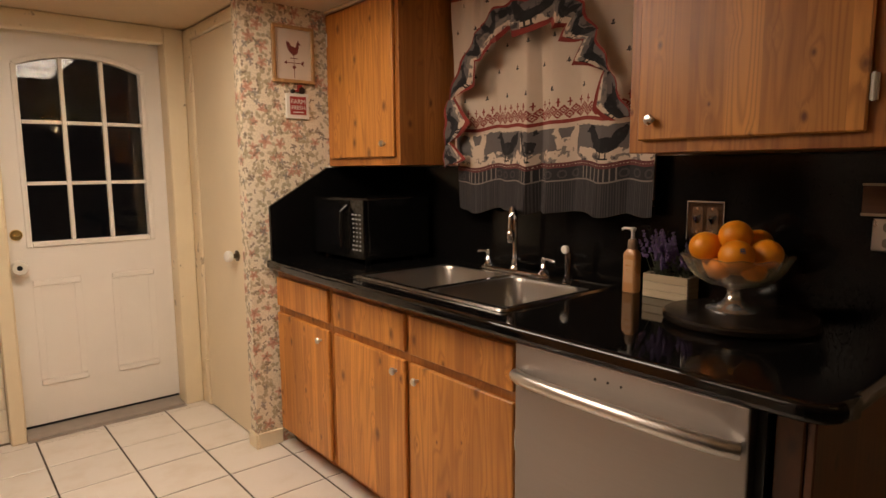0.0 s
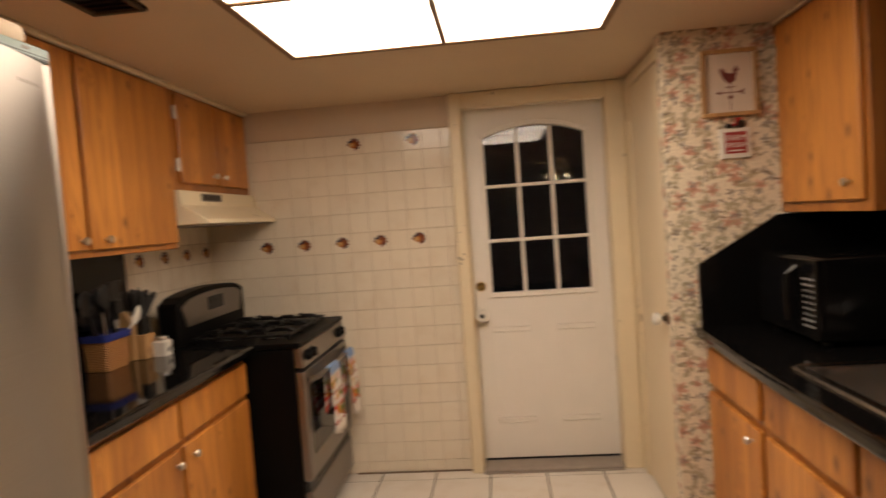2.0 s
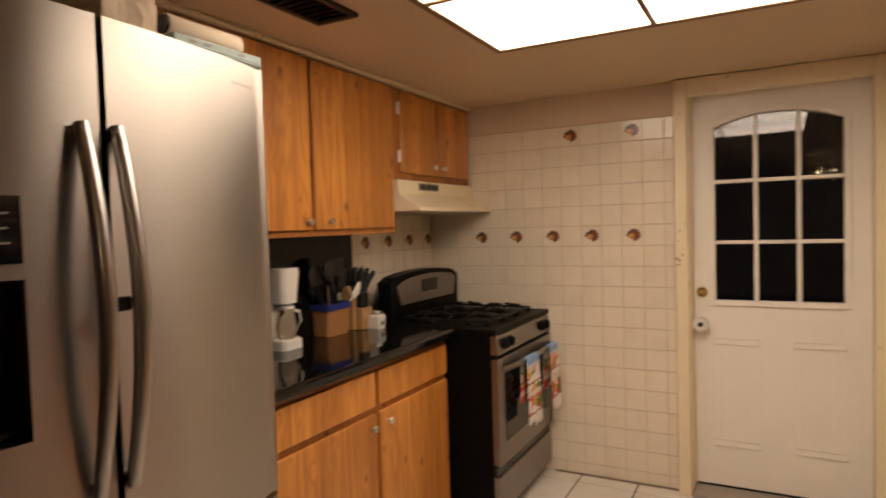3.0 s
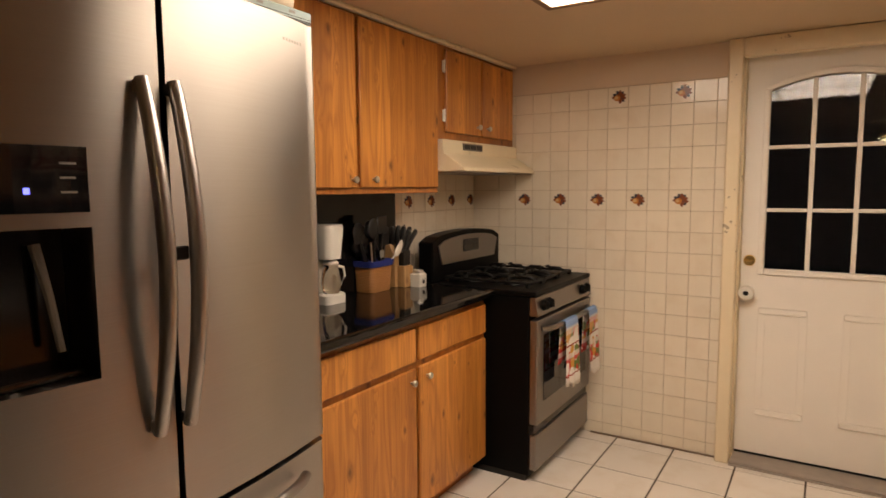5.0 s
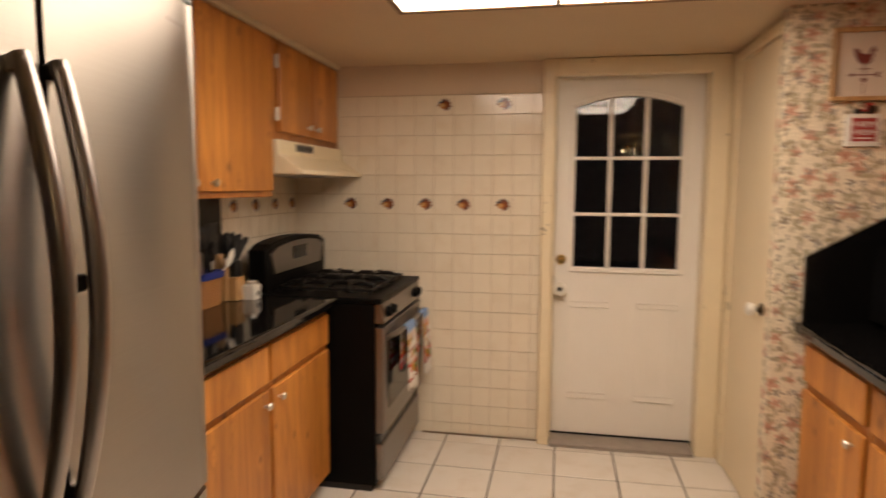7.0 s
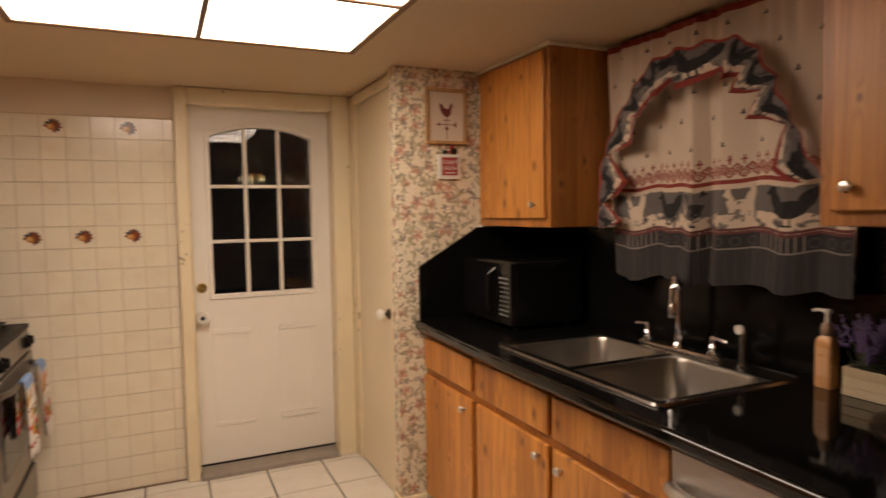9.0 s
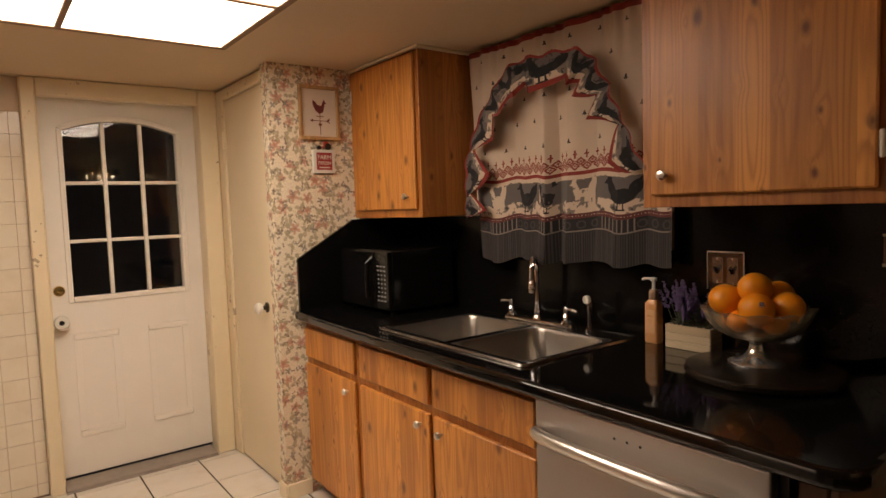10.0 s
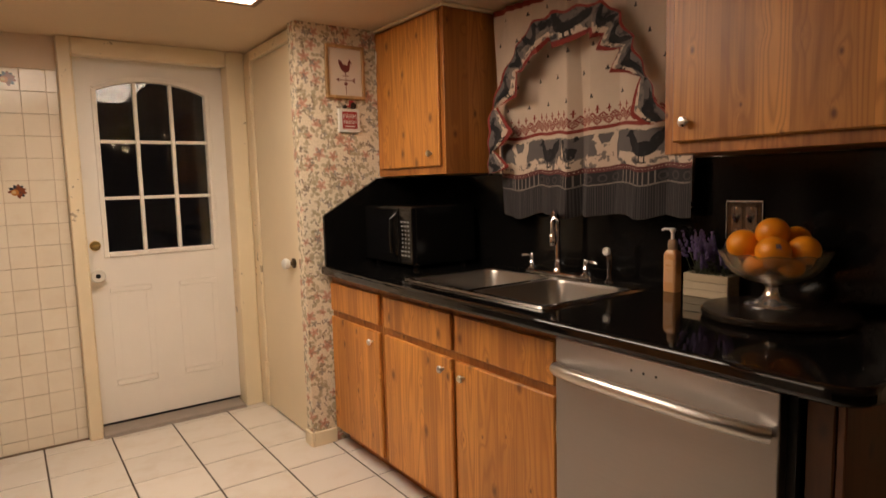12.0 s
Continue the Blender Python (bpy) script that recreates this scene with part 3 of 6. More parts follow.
box(LX0 - 0.02, LX0 + 0.006, LY0 + 0.007, LY1 - 0.007, ZC - 0.012, ZC - 0.001, 0.002, bm=lf)
box(LX1 - 0.006, LX1 + 0.02, LY0 + 0.007, LY1 - 0.007, ZC - 0.012, ZC - 0.001, 0.002, bm=lf)
CX, CY = (LX0 + LX1) / 2, (LY0 + LY1) / 2
box(CX - 0.011, CX + 0.011, LY0 + 0.007, LY1 - 0.007, ZC - 0.013, ZC - 0.001, 0.002, bm=lf)
box(LX0 + 0.007, CX - 0.012, CY - 0.010, CY + 0.010, ZC - 0.013, ZC - 0.001, 0.002, bm=lf)
box(CX + 0.012, LX1 - 0.007, CY - 0.010, CY + 0.010, ZC - 0.013, ZC - 0.001, 0.002, bm=lf)
FRAME_BROWN = plain("brown_light_frame", (0.22, 0.12, 0.05), 0.5)
part("frame", lf, FRAME_BROWN, lamp, "thin brown frame bars")
for x0, x1 in ((LX0 + 0.007, CX - 0.012), (CX + 0.012, LX1 - 0.007)):
    for y0, y1 in ((LY0 + 0.007, CY - 0.011), (CY + 0.011, LY1 - 0.007)):
        part("diffuser", box(x0, x1, y0, y1, ZC - 0.007, ZC - 0.002), PANEL, lamp, "glowing white diffuser panel")

vent = thing("ceiling_vent", (-0.43, 1.9, ZC), "dark louvred air vent in the ceiling", "vent")
VX0, VX1, VY0, VY1 = -0.515, -0.350, 1.74, 2.10
vf = box(VX0, VX1, VY1 - 0.02, VY1, ZC - 0.016, ZC - 0.001, 0.003)
box(VX0, VX1, VY0, VY0 + 0.02, ZC - 0.016, ZC - 0.001, 0.003, bm=vf)
box(VX0, VX0 + 0.02, VY0 + 0.02, VY1 - 0.02, ZC - 0.016, ZC - 0.001, 0.003, bm=vf)
box(VX1 - 0.02, VX1, VY0 + 0.02, VY1 - 0.02, ZC - 0.016, ZC - 0.001, 0.003, bm=vf)
DARKVENT = plain("brown_black_metal", (0.025, 0.016, 0.010), 0.5, 0.3)
part("frame", vf, DARKVENT, vent)
part("backing", box(VX0 + 0.02, VX1 - 0.02, VY0 + 0.02, VY1 - 0.02, ZC - 0.004, ZC - 0.001), BLACK_MATT, vent)
for k in range(10):
    y = VY0 + 0.035 + k * 0.032
    part("slat", prism([(y, ZC - 0.016), (y + 0.003, ZC - 0.016), (y + 0.016, ZC - 0.005), (y + 0.013, ZC - 0.005)], "x", VX0 + 0.021, VX1 - 0.021), DARKVENT, vent)

# ---- cabinets ----
def knob_bm(x, y, z, s):
    return lathe([(0.006, 0.0), (0.0055, 0.010 * s), (0.013, 0.015 * s), (0.0145, 0.020 * s), (0.012, 0.025 * s), (0.004, 0.027 * s)], (x, y, z), 14, "X")


def front(parent, name, s, face, y0, y1, z0, z1, knob=None, hinges=(), th=0.018):
    """A flat slab door or drawer front standing proud of the face; s is the way it faces along x."""
    a, b = sorted((face + s * 0.001, face + s * th))
    d = part(name, box(a, b, y0, y1, z0, z1, 0.004), PINE, parent)
    if knob:
        part("knob", knob_bm(face + s * th, knob[0], knob[1], s), NICKEL, d, "small brushed nickel knob", True)
    for hy, hz in hinges:
        a2, b2 = sorted((face + s * 0.001, face + s * 0.012))
        hb = box(a2, b2, hy - 0.008, hy + 0.008, hz - 0.028, hz + 0.028, 0.002)
        add(hb, lathe([(0.004, -0.03), (0.004, 0.03)], (face + s * 0.013, hy, hz), 8))
        part("hinge", hb, WHITE_PLASTIC, d, "small white painted hinge")
    return d


EF = 1.418   # east base face frame
east_a = thing("base_cabinet", (1.7, 2.64, 0.0), "knotty pine base cabinet with one drawer and door beside wallpaper", "cabinet")
part("body", add(box(EF, 2.015, 2.383, 2.888, 0.080, 0.872, 0.002), box(EF + 0.06, 2.015, 2.385, 2.886, 0.002, 0.079)), PINE_EDGE, east_a)
front(east_a, "drawer_front", -1, EF, 2.398, 2.872, 0.697, 0.836)
front(east_a, "door", -1, EF, 2.398, 2.872, 0.090, 0.664, (2.455, 0.616))
east_b = thing("sink_cabinet", (1.7, 1.86, 0.0), "wide knotty pine sink cabinet with two doors", "cabinet")
body = box(EF, EF + 0.02, 1.318, 2.379, 0.080, 0.872, 0.002)
box(EF + 0.021, 2.015, 1.318, 1.336, 0.080, 0.872, bm=body)
box(EF + 0.021, 2.015, 2.361, 2.379, 0.080, 0.872, bm=body)
box(EF + 0.021, 2.015, 1.337, 2.360, 0.080, 0.098, bm=body)
box(EF + 0.06, EF + 0.075, 1.318, 2.379, 0.002, 0.079, bm=body)
part("body", body, PINE_EDGE, east_b)
front(east_b, "drawer_front", -1, EF, 1.862, 2.350, 0.697, 0.836)
front(east_b, "drawer_front", -1, EF, 1.338, 1.834, 0.697, 0.836)
front(east_b, "door", -1, EF, 1.862, 2.350, 0.090, 0.666, (1.910, 0.620))
front(east_b, "door", -1, EF, 1.338, 1.834, 0.090, 0.666, (1.784, 0.614), [(1.330, 0.56), (1.330, 0.18)])

# dishwasher and end panel
dw = thing("dishwasher", (1.6, 0.965, 0.0), "stainless steel dishwasher with a bowed bar handle", "dishwasher")
DX = 1.347
part("tub", box(DX + 0.035, 2.0, 0.640, 1.300, 0.10, 0.862), BLACK_MATT, dw)
part("toe_kick", box(DX + 0.09, DX + 0.11, 0.645, 1.295, 0.004, 0.099), BLACK_MATT, dw)
dd = part("door", box(DX, DX + 0.034, 0.658, 1.280, 0.105, 0.872, 0.004, 2), STEEL, dw)
pts, rad = [], []
for i in range(21):
    u = i / 20
    pts.append((DX - 0.016 - 0.052 * math.sin(math.pi * u) ** 0.6, 0.668 + 0.596 * u, 0.800 - 0.014 * (2 * u - 1) ** 2))
part("handle", tube(pts, 0.0175, 14), NICKEL, dd, "bowed brushed steel bar handle", True)
for k in range(3):
    part("vent_hole", lathe([(0.0035, 0.0), (0.0035, -0.0012)], (DX, 1.02 - 0.036 * k, 0.835), 10, "X"), BLACK_MATT, dd)
DARK_WOOD = wood("dark_stained_wood", (0.16, 0.060, 0.022), (0.10, 0.035, 0.014), (0.04, 0.014, 0.007))
endp = thing("end_panel", (1.7, 0.58, 0.0), "dark red-brown end panel closing the counter run", "cabinet")
part("side", box(1.405, 2.015, 0.560, 0.578, 0.002, 0.872, 0.003), DARK_WOOD, endp)
part("filler", box(1.400, 1.420, 0.579, 0.632, 0.002, 0.872, 0.003), DARK_WOOD, endp)

# countertop with sink opening
CF, CS = 1.334, 0.505
SKX0, SKX1, SKY0, SKY1 = 1.452, 1.958, 1.428, 2.204
CT0, CT1 = 0.874, 0.915


def slab(outline, z0, z1, edge):
    bm = prism(outline, "z", z0, z1)
    es = [e for e in bm.edges if abs(e.verts[0].co.z - e.verts[1].co.z) < 1e-6 and edge(e.verts[0].co) and edge(e.verts[1].co)]
    bmesh.ops.bevel(bm, geom=es, offset=0.014, segments=6, affect="EDGES", profile=0.5)
    return bm


corner_r = 0.07
ct = slab([(CF, 2.10), (CF + 0.030, YP - 0.022), (SKX0, YP - 0.022), (SKX0, CS)] + [(x, y) for x, y in arc(CF + corner_r, CS + corner_r, corner_r, 270, 180, 8)], CT0, CT1,
          lambda c: c.x < SKX0 - 0.01 and c.y < YP - 0.03 or c.x < CF + 0.031 and c.y < YP - 0.0)
add(ct, slab([(SKX0, CS), (2.018, CS), (2.018, SKY0), (SKX0, SKY0)], CT0, CT1, lambda c: c.y < CS + 0.001))
box(SKX0, 2.018, SKY1, YP - 0.022, CT0, CT1, bm=ct)
box(SKX1, 2.018, SKY0, SKY1, CT0, CT1, bm=ct)
single("countertop", ct, GRANITE, (1.65, 1.7, CT0), "polished black granite worktop with rounded front edge", "worktop")

bsp = thing("backsplash_east", (2.03, 1.7, CT0), "polished black granite backsplash behind the sink", "backsplash", kind="structure")
for y0, y1, z1 in ((CS, 1.2845, 1.372), (1.2855, 2.2245, 1.205), (2.2255, YP - 0.001, 1.345)):
    part("granite_panel", box(2.018, XE - 0.001, y0, y1, CT0, z1, 0.0006), SPLASH, bsp)
structure("backsplash_pantry", prism([(1.392, CT0), (1.392, 1.165), (1.700, 1.342), (2.017, 1.342), (2.017, CT0)], "y", YP - 0.021, YP - 0.001, 0.002), SPLASH, "black granite splash panel with a sloping corner", "backsplash")
structure("caulk", box(1.690, 1.735, YP - 0.026, YP - 0.002, 1.3425, 1.3485, 0.002), WHITE_PLASTIC, "smear of white caulk on the granite edge", "trim")
structure("window_sill", box(2.014, 2.074, 1.287, 2.223, 1.206, 1.226, 0.004), GRANITE, "black granite window sill behind the curtain", "window sill")
win = thing("window_1", (2.09, 1.75, WIN_Z0), "white framed window behind the curtain, night outside", "window", kind="structure")
wf = box(2.075, 2.125, WIN_Y0, WIN_Y0 + 0.04, WIN_Z0, WIN_Z1)
box(2.075, 2.125, WIN_Y1 - 0.04, WIN_Y1, WIN_Z0, WIN_Z1, bm=wf)
box(2.075, 2.125, WIN_Y0 + 0.04, WIN_Y1 - 0.04, WIN_Z0, WIN_Z0 + 0.04, bm=wf)
box(2.075, 2.125, WIN_Y0 + 0.04, WIN_Y1 - 0.04, WIN_Z1 - 0.04, WIN_Z1, bm=wf)
part("window_frame", wf, DOOR_PAINT, win)
part("pane", box(2.095, 2.099, WIN_Y0 + 0.04, WIN_Y1 - 0.04, WIN_Z0 + 0.04, WIN_Z1 - 0.04), GLASS, win)

# upper cabinets, sink side
UF = 1.725
uc1 = thing("wall_cabinet", (1.88, 2.61, 1.35), "knotty pine wall cabinet with one door, hung beside the wallpaper", "cabinet")
part("body", box(UF, XE - 0.002, 2.312, YP - 0.002, 1.350, ZC - 0.016, 0.002), PINE_EDGE, uc1)
front(uc1, "door", -1, UF, 2.338, 2.870, 1.386, ZC - 0.030, (2.398, 1.444), [(2.880, 1.95)])
part("top_moulding", box(UF - 0.012, XE - 0.004, 2.300, YP - 0.004, ZC - 0.015, ZC - 0.001, 0.003), TRIM, uc1, "thin cream moulding at the ceiling")
uc2 = thing("wall_cabinet", (1.88, 0.5, 1.37), "knotty pine wall cabinet with broad doors over the counter", "cabinet")
part("body", box(1.708, XE - 0.002, -0.12, 1.186, 1.374, ZC - 0.016, 0.002), PINE_EDGE, uc2)
front(uc2, "door", -1, 1.708, 0.604, 1.150, 1.408, ZC - 0.030, (1.104, 1.462), [(0.596, 1.500), (0.596, 1.95)])
front(uc2, "door", -1, 1.708, -0.06, 0.540, 1.408, ZC - 0.030, (0.0, 1.462))
part("top_moulding", box(1.696, XE - 0.004, -0.125, 1.198, ZC - 0.015, ZC - 0.001, 0.003), TRIM, uc2, "thin cream moulding at the ceiling")

# cooker side
WF = -0.560
west_b = thing("base_cabinet", (-0.75, 2.3, 0.0), "knotty pine base cabinet with drawers and two doors beside the cooker", "cabinet")
part("body", add(box(XW + 0.002, WF, 1.63, 2.998, 0.080, 0.872, 0.002), box(XW + 0.002, WF - 0.06, 1.63, 2.996, 0.002, 0.079)), PINE_EDGE, west_b)
front(west_b, "drawer_front", 1, WF, 1.82, 2.400, 0.708, 0.846)
front(west_b, "drawer_front", 1, WF, 2.424, 2.986, 0.708, 0.846)
front(west_b, "door", 1, WF, 1.82, 2.400, 0.096, 0.682, (2.362, 0.634))
front(west_b, "door", 1, WF, 2.424, 2.986, 0.096, 0.682, (2.474, 0.636))
single("countertop", slab([(XW + 0.001, 1.63), (XW + 0.001, 3.002), (-0.506, 3.002), (-0.506, 1.63)], CT0, CT1, lambda c: c.x > -0.51), GRANITE, (-0.75, 2.3, CT0), "polished black granite worktop beside the cooker", "worktop")
structure("backsplash_west", box(XW + 0.001, XW + 0.020, 1.63, 2.940, CT1, 1.380, 0.002), SPLASH, "black granite backsplash under the wall cabinets", "backsplash")

LF = -0.778
uw = thing("wall_cabinet", (-0.88, 2.2, 1.37), "tall knotty pine wall cabinet with two doors", "cabinet")
part("body", box(XW + 0.002, LF, 1.66, 2.940, 1.372, ZC - 0.016, 0.002), PINE_EDGE, uw)
front(uw, "door", 1, LF, 1.75, 2.326, 1.396, ZC - 0.030, (2.296, 1.428))
front(uw, "door", 1, LF, 2.350, 2.920, 1.396, ZC - 0.030, (2.424, 1.430))
part("top_moulding", box(XW + 0.004, LF + 0.026, 1.66, 2.942, ZC - 0.020, ZC - 0.001, 0.005), TRIM, uw, "cream moulding along the ceiling")
us = thing("wall_cabinet", (-0.88, 3.34, 1.63), "short knotty pine cabinet with two doors above the hood", "cabinet")
part("body", box(XW + 0.002, LF, 2.944, YN - 0.008, 1.628, ZC - 0.016, 0.002), PINE_EDGE, us)
front(us, "door", 1, LF, 3.000, 3.350, 1.662, ZC - 0.036, (3.304, 1.705), [(2.990, 1.74), (2.990, 1.97)])
front(us, "door", 1, LF, 3.366, 3.730, 1.662, ZC - 0.036, (3.412, 1.705))
part("top_moulding", box(XW + 0.004, LF + 0.026, 2.944, YN - 0.008, ZC - 0.020, ZC - 0.001, 0.005), TRIM, us, "cream moulding along the ceiling")

# range hood
hood = thing("range_hood", (-0.83, 3.34, 1.47), "almond enamelled range hood under the short cabinet", "range hood")
part("canopy", prism([(XW + 0.003, 1.626), (-0.752, 1.626), (-0.748, 1.560), (-0.640, 1.490), (-0.632, 1.472), (XW + 0.003, 1.472)], "y", 2.948, YN - 0.010, 0.003), HOOD_PAINT, hood)
vp = box(-0.752, -0.746, 3.135, 3.335, 1.580, 1.616, 0.001)
GREY = plain("grey_plastic", (0.22, 0.20, 0.17), 0.5)
hv = part("vent_panel", vp, GREY, hood, "grey louvred panel")
for k in range(3):
    part("louvre", box(-0.746, -0.743, 3.143 + 0.064 * k, 3.199 + 0.064 * k, 1.586, 1.610, 0.001), BLACK_MATT, hv)
part("filter", box(XW + 0.05, -0.70, 2.97, 3.70, 1.466, 1.471), ALU, hood)

# ---- cooker ----
SY0, SY1, SF = 3.016, 3.762, -0.334
cooker = thing("gas_range", (-0.62, 3.36, 0.0), "black and stainless freestanding gas cooker", "cooker")
part("body", box(XW + 0.03, SF, SY0, SY1, 0.03, 0.890, 0.004), OVEN_BLACK, cooker)
part("cooktop", box(XW + 0.035, SF + 0.035, SY0 - 0.004, SY1 + 0.004, 0.891, 0.915, 0.006, 2), OVEN_BLACK, cooker)
part("control_panel", prism([(SF + 0.001, 0.800), (SF + 0.045, 0.800), (SF + 0.030, 0.889), (SF + 0.001, 0.889)], "y", SY0 + 0.004, SY1 - 0.004, 0.003), STOVE_STEEL, cooker, "steel control fascia")
for ky in (3.095, 3.165, 3.615, 3.685):
    kk = lathe([(0.026, 0.0), (0.027, 0.005), (0.023, 0.008), (0.021, 0.020), (0.017, 0.023)], (SF + 0.038, ky, 0.845), 18, "X")
    add(kk, box(SF + 0.050, SF + 0.066, ky - 0.004, ky + 0.004, 0.826, 0.864, 0.002))
    part("burner_knob", kk, OVEN_BLACK, cooker, "black burner knob", True)
od = part("oven_door", box(SF + 0.001, SF + 0.042, SY0 + 0.004, SY1 - 0.004, 0.282, 0.782, 0.006, 2), STOVE_STEEL, cooker, "steel oven door")
part("window", box(SF + 0.042, SF + 0.045, SY0 + 0.075, SY1 - 0.075, 0.385, 0.705, 0.002), DARK_GLASS, od, "black glass oven window")
ohp = [(SF + 0.042 + 0.045 * math.sin(math.pi * u) ** 0.35, SY0 + 0.05 + (SY1 - SY0 - 0.10) * u, 0.735) for u in [i / 16 for i in range(17)]]
part("handle", tube(ohp, 0.013, 12), STOVE_STEEL, od, "steel bar handle", True)
part("drawer", box(SF + 0.001, SF + 0.036, SY0 + 0.006, SY1 - 0.006, 0.060, 0.232, 0.006, 2), STOVE_STEEL, cooker, "steel storage drawer")
part("drawer_gap", box(SF + 0.001, SF + 0.026, SY0 + 0.004, SY1 - 0.004, 0.234, 0.280), BLACK, cooker)
part("base", box(XW + 0.06, SF - 0.02, SY0 + 0.01, SY1 - 0.01, 0.0, 0.029), BLACK_MATT, cooker)
bg = []
for i in range(13):
    u = i / 12
    bg.append((SY0 + 0.005 + (SY1 - SY0 - 0.01) * u, 1.118 + 0.048 * math.sin(math.pi * u) ** 0.45))
part("backguard", prism([(SY1 - 0.005, 0.916), (SY0 + 0.005, 0.916)] + bg, "x", -0.950, -0.862, 0.006), OVEN_BLACK, cooker)
bf = [(SY0 + 0.050 + (SY1 - SY0 - 0.10) * i / 12, 1.098 + 0.044 * math.sin(math.pi * i / 12) ** 0.45) for i in range(13)]
bp = part("back_panel", prism([(SY1 - 0.085, 1.000), (SY0 + 0.085, 1.000)] + bf, "x", -0.861, -0.852, 0.002), STEEL, cooker, "steel console with clock")
part("clock", box(-0.851, -0.848, 3.31, 3.48, 1.050, 1.115, 0.002), DARK_GLASS, bp, "black clock display")
for gy in (3.195, 3.390, 3.585):
    gr = bmesh.new()
    for dx in (-0.838, -0.612, -0.380):
        box(dx - 0.007, dx + 0.007, gy - 0.090, gy + 0.090, 0.929, 0.943, 0.003, bm=gr)
    for dy in (-0.084, 0.084):
        box(-0.844, -0.374, gy + dy - 0.007, gy + dy + 0.007, 0.930, 0.942, 0.003, bm=gr)
    for dx in (-0.834, -0.384):
        for dy in (-0.083, 0.083):
            box(dx - 0.008, dx + 0.008, gy + dy - 0.008, gy + dy + 0.008, 0.9155, 0.931, 0.001, bm=gr)
    # fingers that rise towards each burner
    for cx in (-0.725, -0.495):
        for ax, ay, reach in ((1, 0, 0.118), (-1, 0, 0.118), (0, 1, 0.084), (0, -1, 0.084)):
            pts = [(cx + ax * reach, gy + ay * reach, 0.938), (cx + ax * reach * 0.72, gy + ay * reach * 0.72, 0.957), (cx + ax * 0.022, gy + ay * 0.022, 0.959)]
            add(gr, tube(pts, [0.008, 0.0075, 0.006], 6))
    part("grate", gr, IRON, cooker, "black cast iron pan grate")
for bx in (-0.725, -0.495):
    for by in (3.195, 3.585):
        part("burner", lathe([(0.055, 0.916), (0.052, 0.922), (0.040, 0.924), (0.038, 0.932), (0.010, 0.934)], (bx, by, 0), 20), IRON, cooker, "", True)

# ---- refrigerator ----
FX, FY0, FY1, FM, FT = -0.304, 0.762, 1.624, 1.157, 1.798
fr = thing("refrigerator", (-0.63, 1.18, 0.0), "stainless french-door refrigerator with ice dispenser", "refrigerator")
part("cabinet_body", box(XW + 0.03, FX - 0.065, FY0 + 0.006, FY1 - 0.006, 0.02, FT - 0.012, 0.006), GREY, fr, "grey painted cabinet sides")


def fx(y):
    return FX + 0.046 * (1 - ((y - FM) / 0.43) ** 2)


def door_outline(y0, y1, r0, r1, bow=0.046, x_back=FX - 0.060):
    """Plan of a door: back edge, rounded front corners and a slightly bowed front."""
    pts = [(x_back, y1), (x_back, y0)]
    pts += arc(FX - r0, y0 + r0, r0, 270, 360, 5)[0:5] if r0 > 0.004 else [(FX - 0.004, y0)]
    n = 18
    for i in range(n + 1):
        u = i / n
        y = (y0 + r0) + (y1 - r1 - y0 - r0) * u
        pts.append((FX + bow * (1 - ((y - FM) / 0.43) ** 2), y))
    pts += arc(FX - r1, y1 - r1, r1, 0, 90, 5)[1:] if r1 > 0.004 else [(FX - 0.004, y1)]
    return pts


rd = part("right_door", prism(door_outline(FM + 0.004, FY1, 0.003, 0.022), "z", 0.742, FT), STEEL_V, fr, "", True)
RY0, RY1, RZ0, RZ1 = 0.790, 1.010, 1.064, 1.332
ldm = prism(door_outline(FY0, FM - 0.004, 0.030, 0.003), "z", 0.742, RZ0)
add(ldm, prism(door_outline(FY0, FM - 0.004, 0.030, 0.003), "z", RZ1, FT))
add(ldm, prism(door_outline(RY1, FM - 0.004, 0.003, 0.003), "z", RZ0, RZ1))
add(ldm, prism(door_outline(FY0, RY0, 0.030, 0.003), "z", RZ0, RZ1))
ld = part("left_door", ldm, STEEL_V, fr, "", True)
part("dispenser_recess", add(box(FX - 0.058, FX - 0.052, RY0 + 0.002, RY1 - 0.002, RZ0 + 0.002, RZ1 - 0.002), box(FX - 0.051, FX + 0.002, RY0 + 0.002, RY1 - 0.002, RZ0 + 0.002, RZ0 + 0.016, 0.003)), BLACK, ld, "black dispenser recess with tray")
part("dispenser_lever", tube([(FX - 0.040, 0.955, RZ1 - 0.03), (FX - 0.020, 0.965, RZ1 - 0.12), (FX - 0.010, 0.975, RZ0 + 0.05)], [0.010, 0.008, 0.007], 8), GREY, ld, "grey dispenser lever", True)
part("dispenser_panel", prism([(fx(RY1) - 0.02, RY1), (fx(RY0) - 0.02, RY0 - 0.004)] + [(fx(RY0 - 0.004 + (RY1 - RY0 + 0.004) * i / 8) + 0.003, RY0 - 0.004 + (RY1 - RY0 + 0.004) * i / 8) for i in range(9)], "z", 1.358, 1.468), DARK_GLASS, ld, "black glass control panel")
for k, z in enumerate((1.392, 1.416, 1.440)):
    part("panel_mark", box(fx(0.980) - 0.004, fx(0.980) + 0.0040, 0.966, 0.994 - 0.004 * (k % 2), z - 0.0018, z + 0.0018), GREY, ld)
BLUE = glow("blue_indicator", (0.05, 0.08, 1.0), 3.0)
part("indicator", box(fx(0.9165) - 0.004, fx(0.9165) + 0.0036, 0.912, 0.921, 1.389, 1.399), BLUE, ld, "small blue indicator light")
